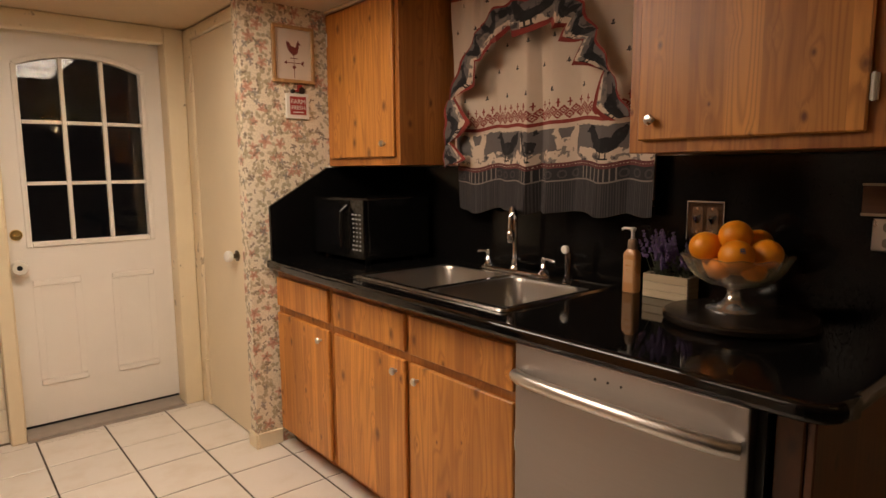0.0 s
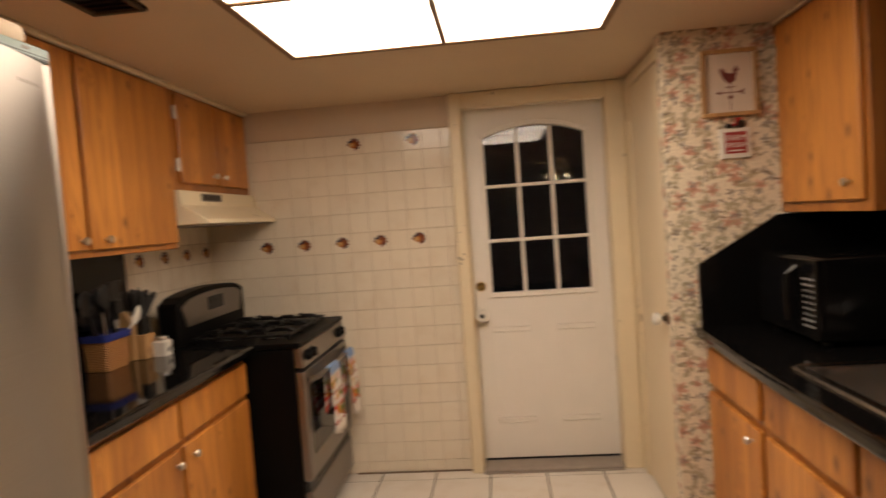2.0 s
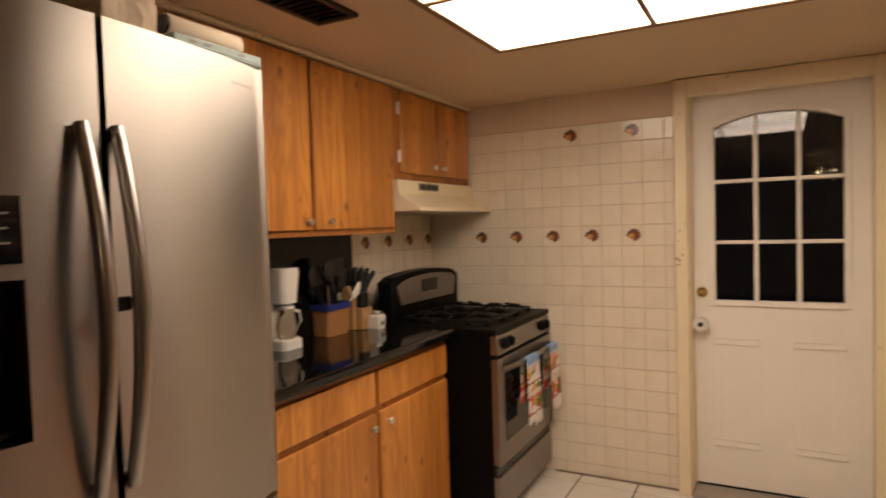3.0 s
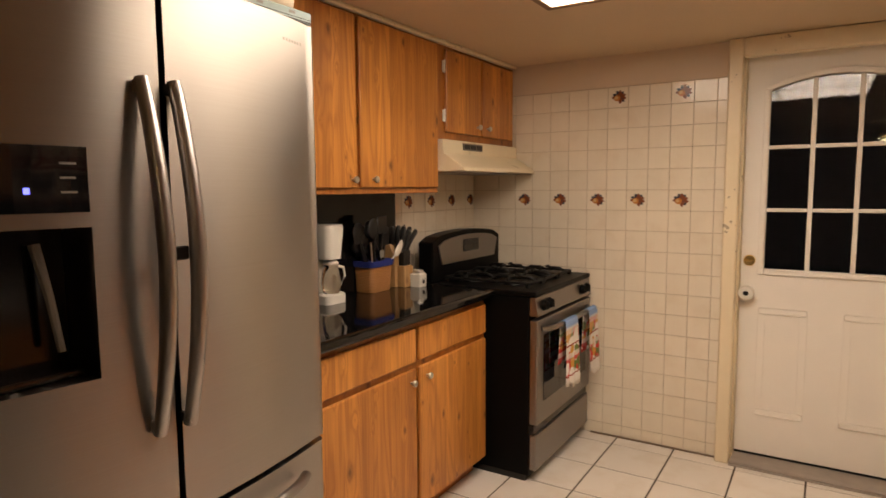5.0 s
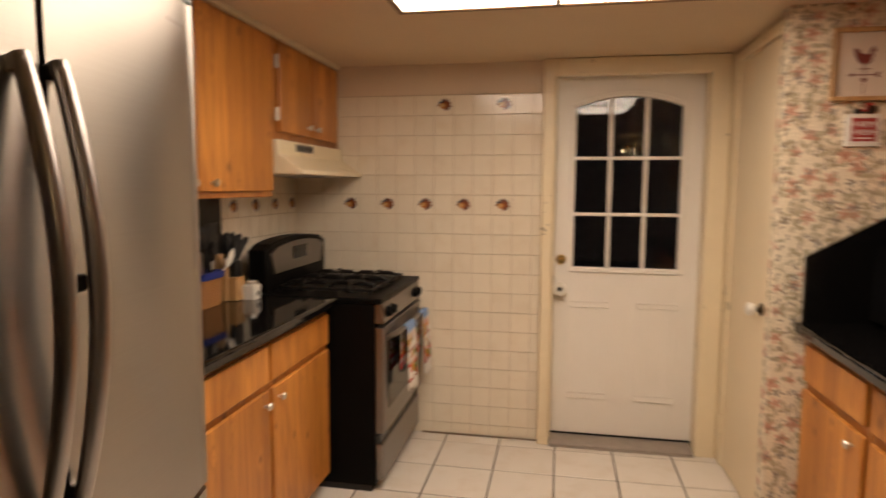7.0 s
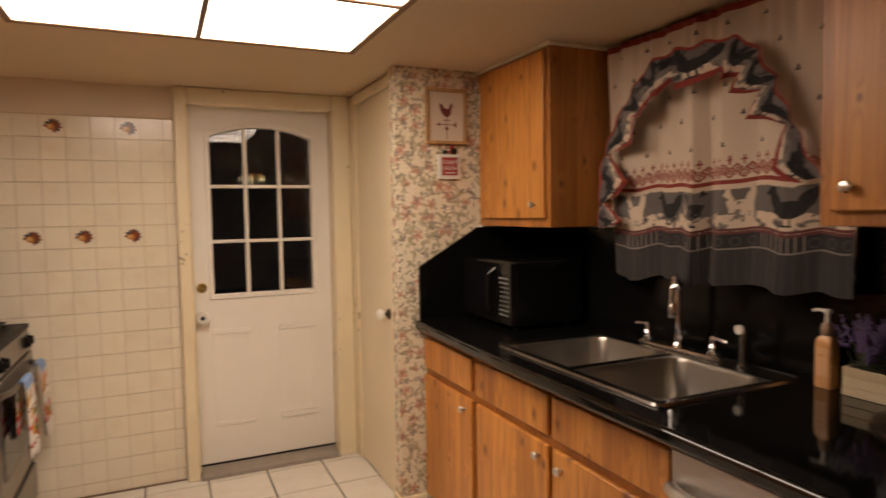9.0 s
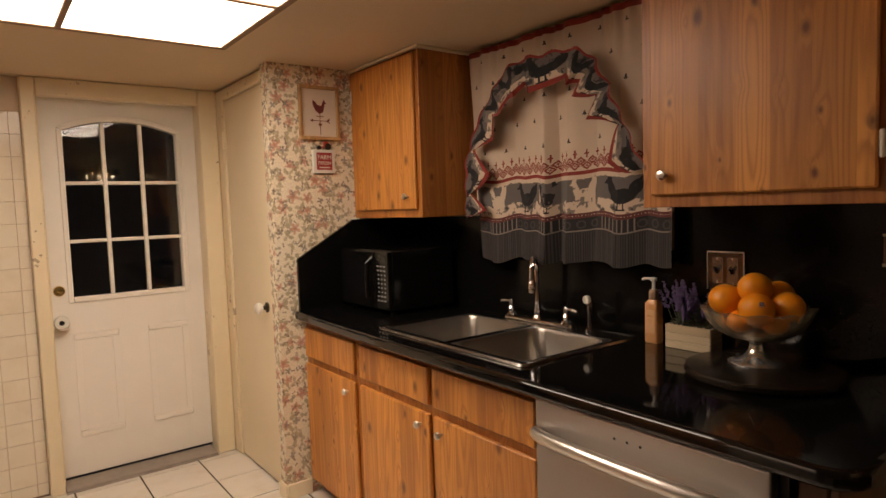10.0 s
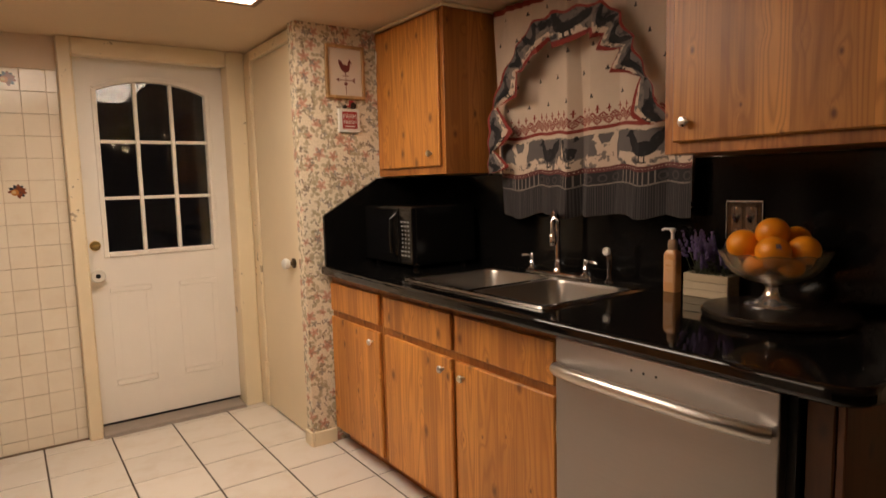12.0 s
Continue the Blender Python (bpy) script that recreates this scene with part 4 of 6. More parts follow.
fz = part("freezer_drawer", prism(door_outline(FY0, FY1, 0.030, 0.030), "z", 0.060, 0.728), STEEL_V, fr, "", True)
part("base_grille", box(XW + 0.10, FX - 0.09, FY0 + 0.02, FY1 - 0.02, 0.0, 0.056), BLACK_MATT, fr)
for hy, dr in ((FM - 0.049, ld), (FM + 0.016, rd)):
    hp, hr = [], []
    for i in range(25):
        u = i / 24
        bowx = math.sin(math.pi * u) ** 0.9
        hp.append((fx(hy) + 0.012 + 0.050 * bowx, hy, 0.932 + 0.664 * u))
        hr.append(0.0130 + 0.0028 * bowx)
    hb = tube(hp, hr, 14)
    for z in (0.946, 1.582):
        box(fx(hy) - 0.008, fx(hy) + 0.026, hy - 0.011, hy + 0.011, z - 0.012, z + 0.012, 0.003, bm=hb)
    part("handle", hb, HANDLE_STEEL, dr, "long bowed steel handle", True)
part("latch", box(fx(FM) + 0.040, fx(FM) + 0.054, FM - 0.034, FM + 0.004, 1.264, 1.290, 0.003), BLACK_MATT, fr, "black child latch joining the handles")
fhp = [(FX + 0.040 + 0.055 * math.sin(math.pi * i / 20) ** 0.6, FY0 + 0.12 + (FY1 - FY0 - 0.24) * i / 20, 0.680) for i in range(21)]
part("drawer_handle", tube(fhp, 0.014, 12), STEEL, fz, "bowed steel drawer handle", True)
for k in range(7):
    yb = 1.492 + 0.0108 * k
    part("badge_bar", box(fx(yb) - 0.006, fx(yb + 0.008) + 0.0008, yb, yb + 0.0075, 1.742, 1.749), GREY, rd, "small plain badge bar" if k == 0 else "")

# ---- sink, taps, microwave ----
def rr_outline(x0, x1, y0, y1, r, n=6):
    pts = []
    for cx, cy, a in ((x1 - r, y1 - r, 0), (x0 + r, y1 - r, 90), (x0 + r, y0 + r, 180), (x1 - r, y0 + r, 270)):
        pts += arc(cx, cy, r, a, a + 90, n)
    return pts


def loft(rings, cap_last=True):
    bm = bmesh.new()
    vs = [[bm.verts.new(p) for p in ring] for ring in rings]
    n = len(vs[0])
    for a, b in zip(vs, vs[1:]):
        for i in range(n):
            bm.faces.new((a[i], a[(i + 1) % n], b[(i + 1) % n], b[i]))
    if cap_last:
        bm.faces.new(vs[-1])
    bmesh.ops.recalc_face_normals(bm, faces=bm.faces)
    return bm


def rect_ring(x0, x1, y0, y1, r, z):
    return [(x, y, z) for x, y in rr_outline(x0, x1, y0, y1, r)]


sink = thing("sink", (1.70, 1.82, 0.915), "double-bowl stainless steel sink set in the granite", "sink")
SX0, SX1, SY0s, SY1s = 1.425, 1.985, 1.402, 2.232
BX0, BX1 = 1.462, 1.880
BY = ((1.438, 1.798), (1.834, 2.194))
rim = loft([rect_ring(SX0, SX1, SY0s, SY1s, 0.03, 0.9165), rect_ring(SX0 + 0.004, SX1 - 0.004, SY0s + 0.004, SY1s - 0.004, 0.028, 0.924)], False)
for a in ((SX0 + 0.012, BX0, SY0s + 0.012, SY1s - 0.012), (BX1, SX1 - 0.012, SY0s + 0.012, SY1s - 0.012), (BX0, BX1, SY0s + 0.012, BY[0][0]), (BX0, BX1, BY[0][1], BY[1][0]), (BX0, BX1, BY[1][1], SY1s - 0.012)):
    add(rim, box(a[0], a[1], a[2], a[3], 0.917, 0.921))
add(rim, loft([rect_ring(SX0 + 0.004, SX1 - 0.004, SY0s + 0.004, SY1s - 0.004, 0.028, 0.924), rect_ring(SX0 + 0.014, SX1 - 0.014, SY0s + 0.014, SY1s - 0.014, 0.022, 0.9212)], False))
part("rim", rim, RIM_STEEL, sink, "", True)
for y0, y1 in BY:
    rings = [rect_ring(BX0 - 0.001, BX1 + 0.001, y0 - 0.001, y1 + 0.001, 0.0015, 0.9212), rect_ring(BX0 + 0.006, BX1 - 0.006, y0 + 0.006, y1 - 0.006, 0.055, 0.9185),
             rect_ring(BX0 + 0.012, BX1 - 0.012, y0 + 0.012, y1 - 0.012, 0.055, 0.905), rect_ring(BX0 + 0.020, BX1 - 0.020, y0 + 0.020, y1 - 0.020, 0.060, 0.775),
             rect_ring(BX0 + 0.040, BX1 - 0.040, y0 + 0.040, y1 - 0.040, 0.060, 0.752), rect_ring(BX0 + 0.14, BX1 - 0.14, y0 + 0.13, y1 - 0.13, 0.04, 0.748)]
    bowl = part("bowl", loft(rings), SINK_STEEL, sink, "", True)
    part("drain", lathe([(0.044, 0.7485), (0.044, 0.751), (0.030, 0.7505), (0.010, 0.749)], ((BX0 + BX1) / 2, (y0 + y1) / 2, 0), 20), CHROME, bowl, "", True)

tap = thing("faucet", (1.935, 1.84, 0.921), "chrome gooseneck kitchen faucet with two lever handles", "faucet")
part("deck_plate", prism(rr_outline(1.912, 1.962, 1.655, 2.025, 0.022), "z", 0.9215, 0.936, 0.003), CHROME, tap, "", True)
sp = [(1.938, 1.842, 0.936), (1.938, 1.842, 1.02), (1.936, 1.841, 1.10)]
for i in range(11):
    a = math.pi * i / 10
    sp.append((1.936 - 0.046 * (1 - math.cos(a)), 1.841 - 0.032 * (1 - math.cos(a)), 1.130 + 0.056 * math.sin(a)))
sp += [(1.844, 1.777, 1.110), (1.844, 1.777, 1.098), (1.844, 1.777, 1.094), (1.844, 1.777, 1.066), (1.844, 1.777, 1.056)]
part("spout", tube(sp, [0.0125, 0.0115, 0.0105] + [0.0105] * 11 + [0.0115, 0.0120, 0.0150, 0.0155, 0.0120], 16), CHROME, tap, "", True)
part("spout_base", lathe([(0.023, 0.934), (0.022, 0.944), (0.014, 0.954), (0.016, 0.966), (0.010, 0.982)], (1.938, 1.842, 0), 20), CHROME, tap, "", True)
for hy, sg in ((1.990, 1), (1.690, -1)):
    h = part("handle_base", lathe([(0.022, 0.934), (0.021, 0.942), (0.012, 0.950), (0.015, 0.962), (0.009, 0.974), (0.012, 0.985), (0.006, 1.000)], (1.935, hy, 0), 18), CHROME, tap, "", True)
    part("lever", tube([(1.935, hy - 0.004 * sg, 0.990), (1.934, hy + 0.020 * sg, 0.993), (1.931, hy + 0.044 * sg, 0.991), (1.929, hy + 0.060 * sg, 0.988)], [0.006, 0.0048, 0.0085, 0.0050], 12), CHROME, h, "", True)
spr = thing("sink_sprayer", (1.935, 1.575, 0.921), "chrome side sprayer with a white button beside the faucet", "sprayer")
part("body", lathe([(0.022, 0.9215), (0.021, 0.930), (0.011, 0.938), (0.009, 0.960), (0.0115, 0.985), (0.0135, 1.020), (0.010, 1.046), (0.006, 1.052)], (1.935, 1.575, 0), 18), plain("dark_chrome", (0.34, 0.33, 0.33), 0.16, 1.0, 0.04), spr, "", True)
part("button", lathe([(0.015, 0.0), (0.015, -0.010), (0.011, -0.012), (0.010, -0.010), (0.004, -0.0102)], (1.922, 1.575, 1.042), 16, "X"), WHITE_PLASTIC, spr, "white spray button", True)

mw = thing("microwave", (1.79, 2.66, 0.915), "black countertop microwave with white keypad marks", "microwave")
MX0, MX1, MY0, MY1, MZ0, MZ1 = 1.612, 1.975, 2.432, 2.878, 0.932, 1.205
part("case", box(MX0 + 0.02, MX1, MY0, MY1, MZ0, MZ1, 0.006, 2), BLACK, mw)
for fx, fy in ((1.66, 2.48), (1.66, 2.83), (1.93, 2.48), (1.93, 2.83)):
    part("foot", lathe([(0.014, 0.9155), (0.012, 0.9315)], (fx, fy, 0), 12), BLACK_MATT, mw)
md = part("door", box(MX0, MX0 + 0.019, MY0 + 0.115, MY1 - 0.002, MZ0 + 0.004, MZ1 - 0.004, 0.005, 2), BLACK, mw)
part("window", box(MX0 - 0.002, MX0 - 0.0005, MY0 + 0.175, MY1 - 0.045, MZ0 + 0.05, MZ1 - 0.05, 0.0005), DARK_GLASS, md, "dark glass window")
part("handle", tube([(MX0 - 0.003, MY0 + 0.138, MZ0 + 0.03), (MX0 - 0.028, MY0 + 0.138, MZ0 + 0.06), (MX0 - 0.033, MY0 + 0.138, 1.068), (MX0 - 0.028, MY0 + 0.138, MZ1 - 0.06), (MX0 - 0.003, MY0 + 0.138, MZ1 - 0.03)], 0.010, 10), BLACK, md, "black pull handle", True)
mp_ = part("control_panel", box(MX0, MX0 + 0.019, MY0 + 0.002, MY0 + 0.112, MZ0 + 0.004, MZ1 - 0.004, 0.004, 2), BLACK, mw)
KEY_PRINT = plain("white_print", (0.27, 0.27, 0.26), 0.6)
part("display", box(MX0 - 0.0012, MX0 - 0.0004, MY0 + 0.02, MY0 + 0.095, 1.155, 1.185), DARK_GLASS, mp_)
for r in range(9):
    for c in range(3):
        w = 0.018 if r in (0, 1, 7, 8) else 0.010
        part("key_mark", box(MX0 - 0.0014, MX0 - 0.0004, MY0 + 0.024 + 0.027 * c, MY0 + 0.024 + 0.027 * c + w, 0.975 + 0.0195 * r, 0.975 + 0.0195 * r + 0.007), KEY_PRINT, mp_)

# ---- window curtain ----
CRED = plain("curtain_red", (0.215, 0.026, 0.018), 0.85, 0, 0.2, 30, 400, 0.3)
CCREAM = plain("curtain_cream", (0.57, 0.450, 0.345), 0.9, 0, 0.08, 12, 400, 0.3)
CGREY = plain("curtain_grey", (0.052, 0.045, 0.045), 0.9, 0, 0.15, 20, 400, 0.3)
CDARK = plain("curtain_charcoal", (0.020, 0.018, 0.019), 0.9, 0, 0.2, 20, 400, 0.3)
CBLACK = plain("curtain_black", (0.012, 0.011, 0.012), 0.9, 0, 0.2, 20, 400, 0.3)
CPALE = plain("curtain_pale_grey", (0.19, 0.16, 0.14), 0.9, 0, 0.12, 20, 400, 0.3)
CMID = plain("curtain_mid_grey", (0.125, 0.108, 0.102), 0.9, 0, 0.15, 20, 400, 0.3)
CRUST = plain("curtain_dull_red", (0.115, 0.032, 0.028), 0.9, 0, 0.2, 30, 400, 0.3)
CHEM = plain("curtain_hem_grey", (0.020, 0.0175, 0.018), 0.9, 0, 0.2, 20, 400, 0.3)
CMATS = [CCREAM, CRED, CGREY, CDARK, CBLACK, CPALE, CMID, CRUST, CHEM]
CY0, CY1, CZ0, CZ1 = 1.255, 2.288, 1.168, 2.072


PLEATS = [(1.22, 0.048), (1.355, 0.024), (1.465, 0.054), (1.59, 0.018), (1.70, 0.050), (1.765, 0.014), (1.81, 0.058), (2.01, 0.020), (2.153, 0.056), (2.32, 0.014)]


def curtain_x(y, z):
    """Depth of the hanging cloth: broad flat pleats, sharper towards the hem, and small gathers under the rod."""
    k = (CZ1 - z) / (CZ1 - CZ0)
    y = y + 0.012 * math.sin(z * 5.0 + y * 4)
    d = 0.03
    for (a, da), (b, db) in zip(PLEATS, PLEATS[1:]):
        if a <= y <= b:
            u = (y - a) / (b - a)
            d = da + (db - da) * (0.85 * u + 0.15 * u * u * (3 - 2 * u))
    gather = math.sin(y * 95 + 2 * math.sin(y * 21)) * 0.007 * (max(0.0, 1 - k * 4)) + math.sin(y * 47 + z * 3) * 0.003
    return 2.008 - 1.25 * d * (0.40 + 0.65 * k) - gather


def ell(u, v, cu, cv, a, b, rot=0.0):
    c, s = math.cos(rot), math.sin(rot)
    du, dv = u - cu, v - cv
    p, q = (du * c + dv * s) / a, (-du * s + dv * c) / b
    return p * p + q * q < 1


def hen(u, v):
    """A stout farmyard fowl facing +u, about 0.14 m across, feet at v = 0."""
    return (ell(u, v, -0.004, 0.046, 0.046, 0.026, -0.10) or ell(u, v, 0.034, 0.066, 0.016, 0.030, -0.35) or ell(u, v, 0.047, 0.092, 0.014, 0.012)
            or ell(u, v, 0.044, 0.105, 0.010, 0.005, 0.2) or ell(u, v, 0.062, 0.088, 0.007, 0.0035, -0.3) or ell(u, v, -0.046, 0.070, 0.020, 0.032, 0.55)
            or ell(u, v, -0.062, 0.088, 0.010, 0.018, 0.3) or (abs(u - 0.010) < 0.0028 and 0 <= v < 0.03) or (abs(u + 0.008) < 0.0028 and 0 <= v < 0.03)
            or (abs(v) < 0.0026 and -0.014 < u < 0.022))


def print_at(y, z):
    """Which cloth colour is printed at a place on the curtain."""
    if z > 2.046:
        return 1
    if z > 1.592:
        iz = math.floor(z / 0.098)
        oy = 0.062 if iz % 2 else 0.0
        u = (y + oy) % 0.125 - 0.062
        v = z % 0.098 - 0.05
        return 2 if (ell(u, v, 0, 0.005, 0.0038, 0.008) or ell(u, v, 0, -0.001, 0.0085, 0.0034)) else 0
    if z > 1.508:
        # diamonds, then small sprigs standing on them
        for cz, sh, hw, hh in ((1.526, 0.0, 0.021, 0.017), (1.544, 0.021, 0.021, 0.017)):
            u = (y + sh) % 0.042 - 0.021
            d = abs(u) / hw + abs(z - cz) / hh
            if 0.50 < d < 0.95 or d < 0.28:
                return 1
        u = y % 0.042 - 0.021
        return 1 if (abs(u) < 0.0028 and 1.555 < z < 1.585) or ell(u, z, 0, 1.570, 0.009, 0.0035) else 0
    if z > 1.493:
        return 1
    if z > 1.352:
        v = z - 1.366
        back = noise.noise(Vector((y * 26, z * 30, 3.0))) + 0.6 * noise.noise(Vector((y * 70, z * 80, 8.0)))
        for cy, wide in ((1.450, 0.86), (1.940, 0.92)):
            if hen((y - cy) * wide, v):
                return 4 if back < 0.45 else 3
        for cy in (1.630, 2.115, 1.268):
            if hen((y - cy) * 1.45, v * 0.95):
                return 0 if back > -0.30 else 5
        if hen((1.800 - y) * 1.7, v * 0.95):
            return 6 if back > 0 else 3
        if abs((y - 1.585) % 0.245) < 0.014:
            return 0 if back > -0.3 else 5
        if z > 1.478 + 0.006 * back:
            return 0
        if z > 1.396 + 0.010 * back:
            return 6
        return 0 if back > -0.15 else 5 if back > -0.5 else 2
    if z > 1.331:
        return 0 if abs(z - 1.3415) < 0.0012 and (y * 90) % 1 < 0.3 else 7
    if z > 1.284:
        u = y % 0.052 - 0.026
        if z < 1.289:
            return 5
        if (math.floor(y / 0.155) % 2) == 0:
            return 2 if abs(math.hypot(u, (z - 1.309) * 1.1) - 0.014) < 0.0034 else 3
        return 5 if (y % 0.020) < 0.005 else 3
    return 2 if (y * 118) % 1 < 0.42 else 8


NY, NZ = 400, 330
bm = bmesh.new()
grid = [[None] * (NZ + 1) for _ in range(NY + 1)]
for i in range(NY + 1):
    for j in range(NZ + 1):
        y = CY0 + (CY1 - CY0) * i / NY
        z = CZ0 + (CZ1 - CZ0) * j / NZ
        flare = (1.75 - y) * 0.12 * (1 - j / NZ) if y > 1.75 else 0.0
        zz = z + (0.004 * math.sin(y * 38) + 0.004 * math.sin(y * 17) - 0.020 * (y - 1.75) + 0.30 * (curtain_x(y, z) - 1.965)) * (1 - j / NZ)
        grid[i][j] = bm.verts.new((curtain_x(y, z), y + flare, zz))
for i in range(NY):
    for j in range(NZ):
        f = bm.faces.new((grid[i][j], grid[i + 1][j], grid[i + 1][j + 1], grid[i][j + 1]))
        f.material_index = print_at(CY0 + (CY1 - CY0) * (i + 0.5) / NY, CZ0 + (CZ1 - CZ0) * (j + 0.5) / NZ)
        f.smooth = True
curtain = thing("window_curtain", (1.99, 1.75, CZ0), "cream cafe curtain printed with roosters, red and charcoal bands", "curtain")
part("panel", bm, CMATS, curtain)
# swag ruffle: a wide gathered band round an arch, folded into slanting pleats with dark red hems
ARCH = [(2.240, 1.330), (2.228, 1.480), (2.205, 1.640), (2.085, 1.815), (1.930, 1.938), (1.740, 1.950), (1.560, 1.925), (1.455, 1.790), (1.385, 1.640), (1.310, 1.500)]


def along_arch(s):
    """A smooth curve through the control points; s runs from 0 to 1."""
    f = s * (len(ARCH) - 1)
    k = min(int(f), len(ARCH) - 2)
    u = f - k
    p0, p1, p2, p3 = (Vector(ARCH[min(max(k + q, 0), len(ARCH) - 1)]) for q in (-1, 0, 1, 2))
    return 0.5 * ((2 * p1) + (p2 - p0) * u + (2 * p0 - 5 * p1 + 4 * p2 - p3) * u * u + (3 * p1 - p0 - 3 * p2 + p3) * u ** 3)


NS, NW, FOLDS = 640, 24, 10
bm = bmesh.new()
swag_rows = []
for i in range(NS + 1):
    s = i / NS
    p = along_arch(s)
    d = (along_arch(min(1, s + 0.01)) - along_arch(max(0, s - 0.01))).normalized()
    inward = (Vector((-d.y, d.x)) * 0.75 + (Vector((1.72, 1.52)) - p).normalized() * 0.35).normalized()
    side = -1.0 if s < 0.5 else 1.0
    f = s * FOLDS + 0.25 * math.sin(s * 17)
    ph = f - math.floor(f)
    if side > 0:
        ph = 1 - ph
    seed = math.floor(f) * 1.7
    # each pleat opens slowly and tucks back sharply under the next
    fan = min(ph / 0.74, (1 - ph) / 0.26)
    top = max(0.0, min(1.0, (p.y - 1.70) / 0.18))
    reach = 0.030 + 0.070 * top + (0.008 * math.sin(seed) + 0.035 * top + (1 - top) * (0.125 if side < 0 else 0.070)) * fan ** 0.8
    slant = d * side * (0.045 * fan - 0.020) * (1 - 0.6 * top)
    row = []
    for j in range(NW + 1):
        w = j / NW
        q = p + inward * (reach * w) + slant * w
        q += inward * 0.006 * math.sin(s * 95) * (1 - w)
        depth = 0.026 + (0.036 - 0.026 * (1 - top) * (side < 0)) * fan * (0.35 + 0.65 * w) + 0.005 * math.sin(w * 9 + seed)
        row.append(bm.verts.new((1.932 - depth, q.x, q.y)))
    swag_rows.append(row)
for i in range(NS):
    f = (i + 0.5) / NS * FOLDS + 0.25 * math.sin((i + 0.5) / NS * 17)
    ph = f - math.floor(f)
    if i > NS / 2:
        ph = 1 - ph
    for j in range(NW):
        fc = bm.faces.new((swag_rows[i][j], swag_rows[i + 1][j], swag_rows[i + 1][j + 1], swag_rows[i][j + 1]))
        c = fc.calc_center_median()
        w = (j + 0.5) / NW
        nz = noise.noise(Vector((c.y * 30, c.z * 30, 1.0))) + 0.5 * noise.noise(Vector((c.y * 80, c.z * 80, 4.0)))
        if w < 0.09 or w > 0.83:
            mi = 1
        elif hen((ph - 0.45) * 0.17, (0.80 - w) * 0.15):
            mi = 4 if nz < 0.3 else 3
        elif w < 0.40:
            mi = 6 if nz > -0.10 else 2 if nz > -0.4 else 4
        elif w < 0.62:
            mi = 6 if nz > 0.15 else 5
        else:
            mi = 0 if nz > -0.1 else 5 if nz > -0.45 else 2
        fc.material_index = mi
        fc.smooth = True
part("swag_ruffle", bm, CMATS, curtain, "gathered ruffle with dark red hems")
part("rod", tube([(2.024, CY0 - 0.02, 2.050), (2.024, CY1 + 0.015, 2.050)], 0.007, 10), WHITE_PLASTIC, curtain)

# ---- wall pictures ----
PINE_LIGHT = wood("light_wood", (0.52, 0.31, 0.13), (0.40, 0.22, 0.08), (0.22, 0.10, 0.04))
CANVAS = plain("cream_canvas", (0.66, 0.55, 0.44), 0.85, 0, 0.05, 12, 500, 0.3)
RUST = plain("dark_red_print", (0.16, 0.030, 0.022), 0.8)
pic = thing("framed_picture", (1.543, YP, 1.866), "small wood-framed picture of a red rooster weathervane", "picture")
PX0, PX1, PZ0, PZ1 = 1.438, 1.650, 1.738, 1.998
for a in ((PX0, PX1, PZ1 - 0.016, PZ1), (PX0, PX1, PZ0, PZ0 + 0.016), (PX0, PX0 + 0.016, PZ0 + 0.016, PZ1 - 0.016), (PX1 - 0.016, PX1, PZ0 + 0.016, PZ1 - 0.016)):
    part("frame_bar", box(a[0], a[1], YP - 0.020, YP - 0.001, a[2], a[3], 0.002), PINE_LIGHT, pic)
part("canvas", box(PX0 + 0.016, PX1 - 0.016, YP - 0.008, YP - 0.002, PZ0 + 0.016, PZ1 - 0.016), CANVAS, pic)
CXp = 1.548
vane = bmesh.new()
STEP = 0.0035
for i in range(-22, 23):
    for j in range(0, 62):
        u, v = i * STEP, j * STEP
        # the bird faces right; mast, crossbar, arrow and ball below
        hit = hen(u * 1.95, (v - 0.098) * 1.40 + 0.012) and v > 0.098
        hit = hit or (abs(u) < 0.0026 and v < 0.105) or (abs(v - 0.088) < 0.003 and abs(u) < 0.020) or (abs(v - 0.066) < 0.0026 and abs(u) < 0.048)
        hit = hit or ell(u, v, 0, 0.048, 0.0085, 0.0085) or (0.036 < u < 0.052 and abs(abs(v - 0.066) - (u - 0.036) * 0.6) < 0.004) or (-0.054 < u < -0.036 and abs(v - 0.066) < (u + 0.054) * 0.5)
        if hit:
            x, z = CXp + u, PZ0 + 0.026 + v
            q = [vane.verts.new((x + a * STEP / 2, YP - 0.0092, z + b * STEP / 2)) for a, b in ((-1, -1), (1, -1), (1, 1), (-1, 1))]
            vane.faces.new(q)
bmesh.ops.remove_doubles(vane, verts=vane.verts, dist=0.0005)
bmesh.ops.recalc_face_normals(vane, faces=vane.faces)
part("print", vane, RUST, pic, "dark red weathervane silhouette")


def text_part(words, size, at, rot, material, parent, name="lettering"):
    cu = bpy.data.curves.new(name, "FONT")
    cu.body, cu.size, cu.align_x, cu.align_y, cu.extrude = words, size, "CENTER", "CENTER", 0.0004
    tmp = bpy.data.objects.new(name, cu)
    scene.collection.objects.link(tmp)
    bpy.context.view_layer.update()
    me = bpy.data.meshes.new_from_object(tmp.evaluated_get(bpy.context.evaluated_depsgraph_get()))
    bpy.data.objects.remove(tmp)
    me.transform(pose(*at, *rot))
    bm2 = bmesh.new()
    bm2.from_mesh(me)
    bpy.data.meshes.remove(me)
    return part(name, bm2, material, parent)


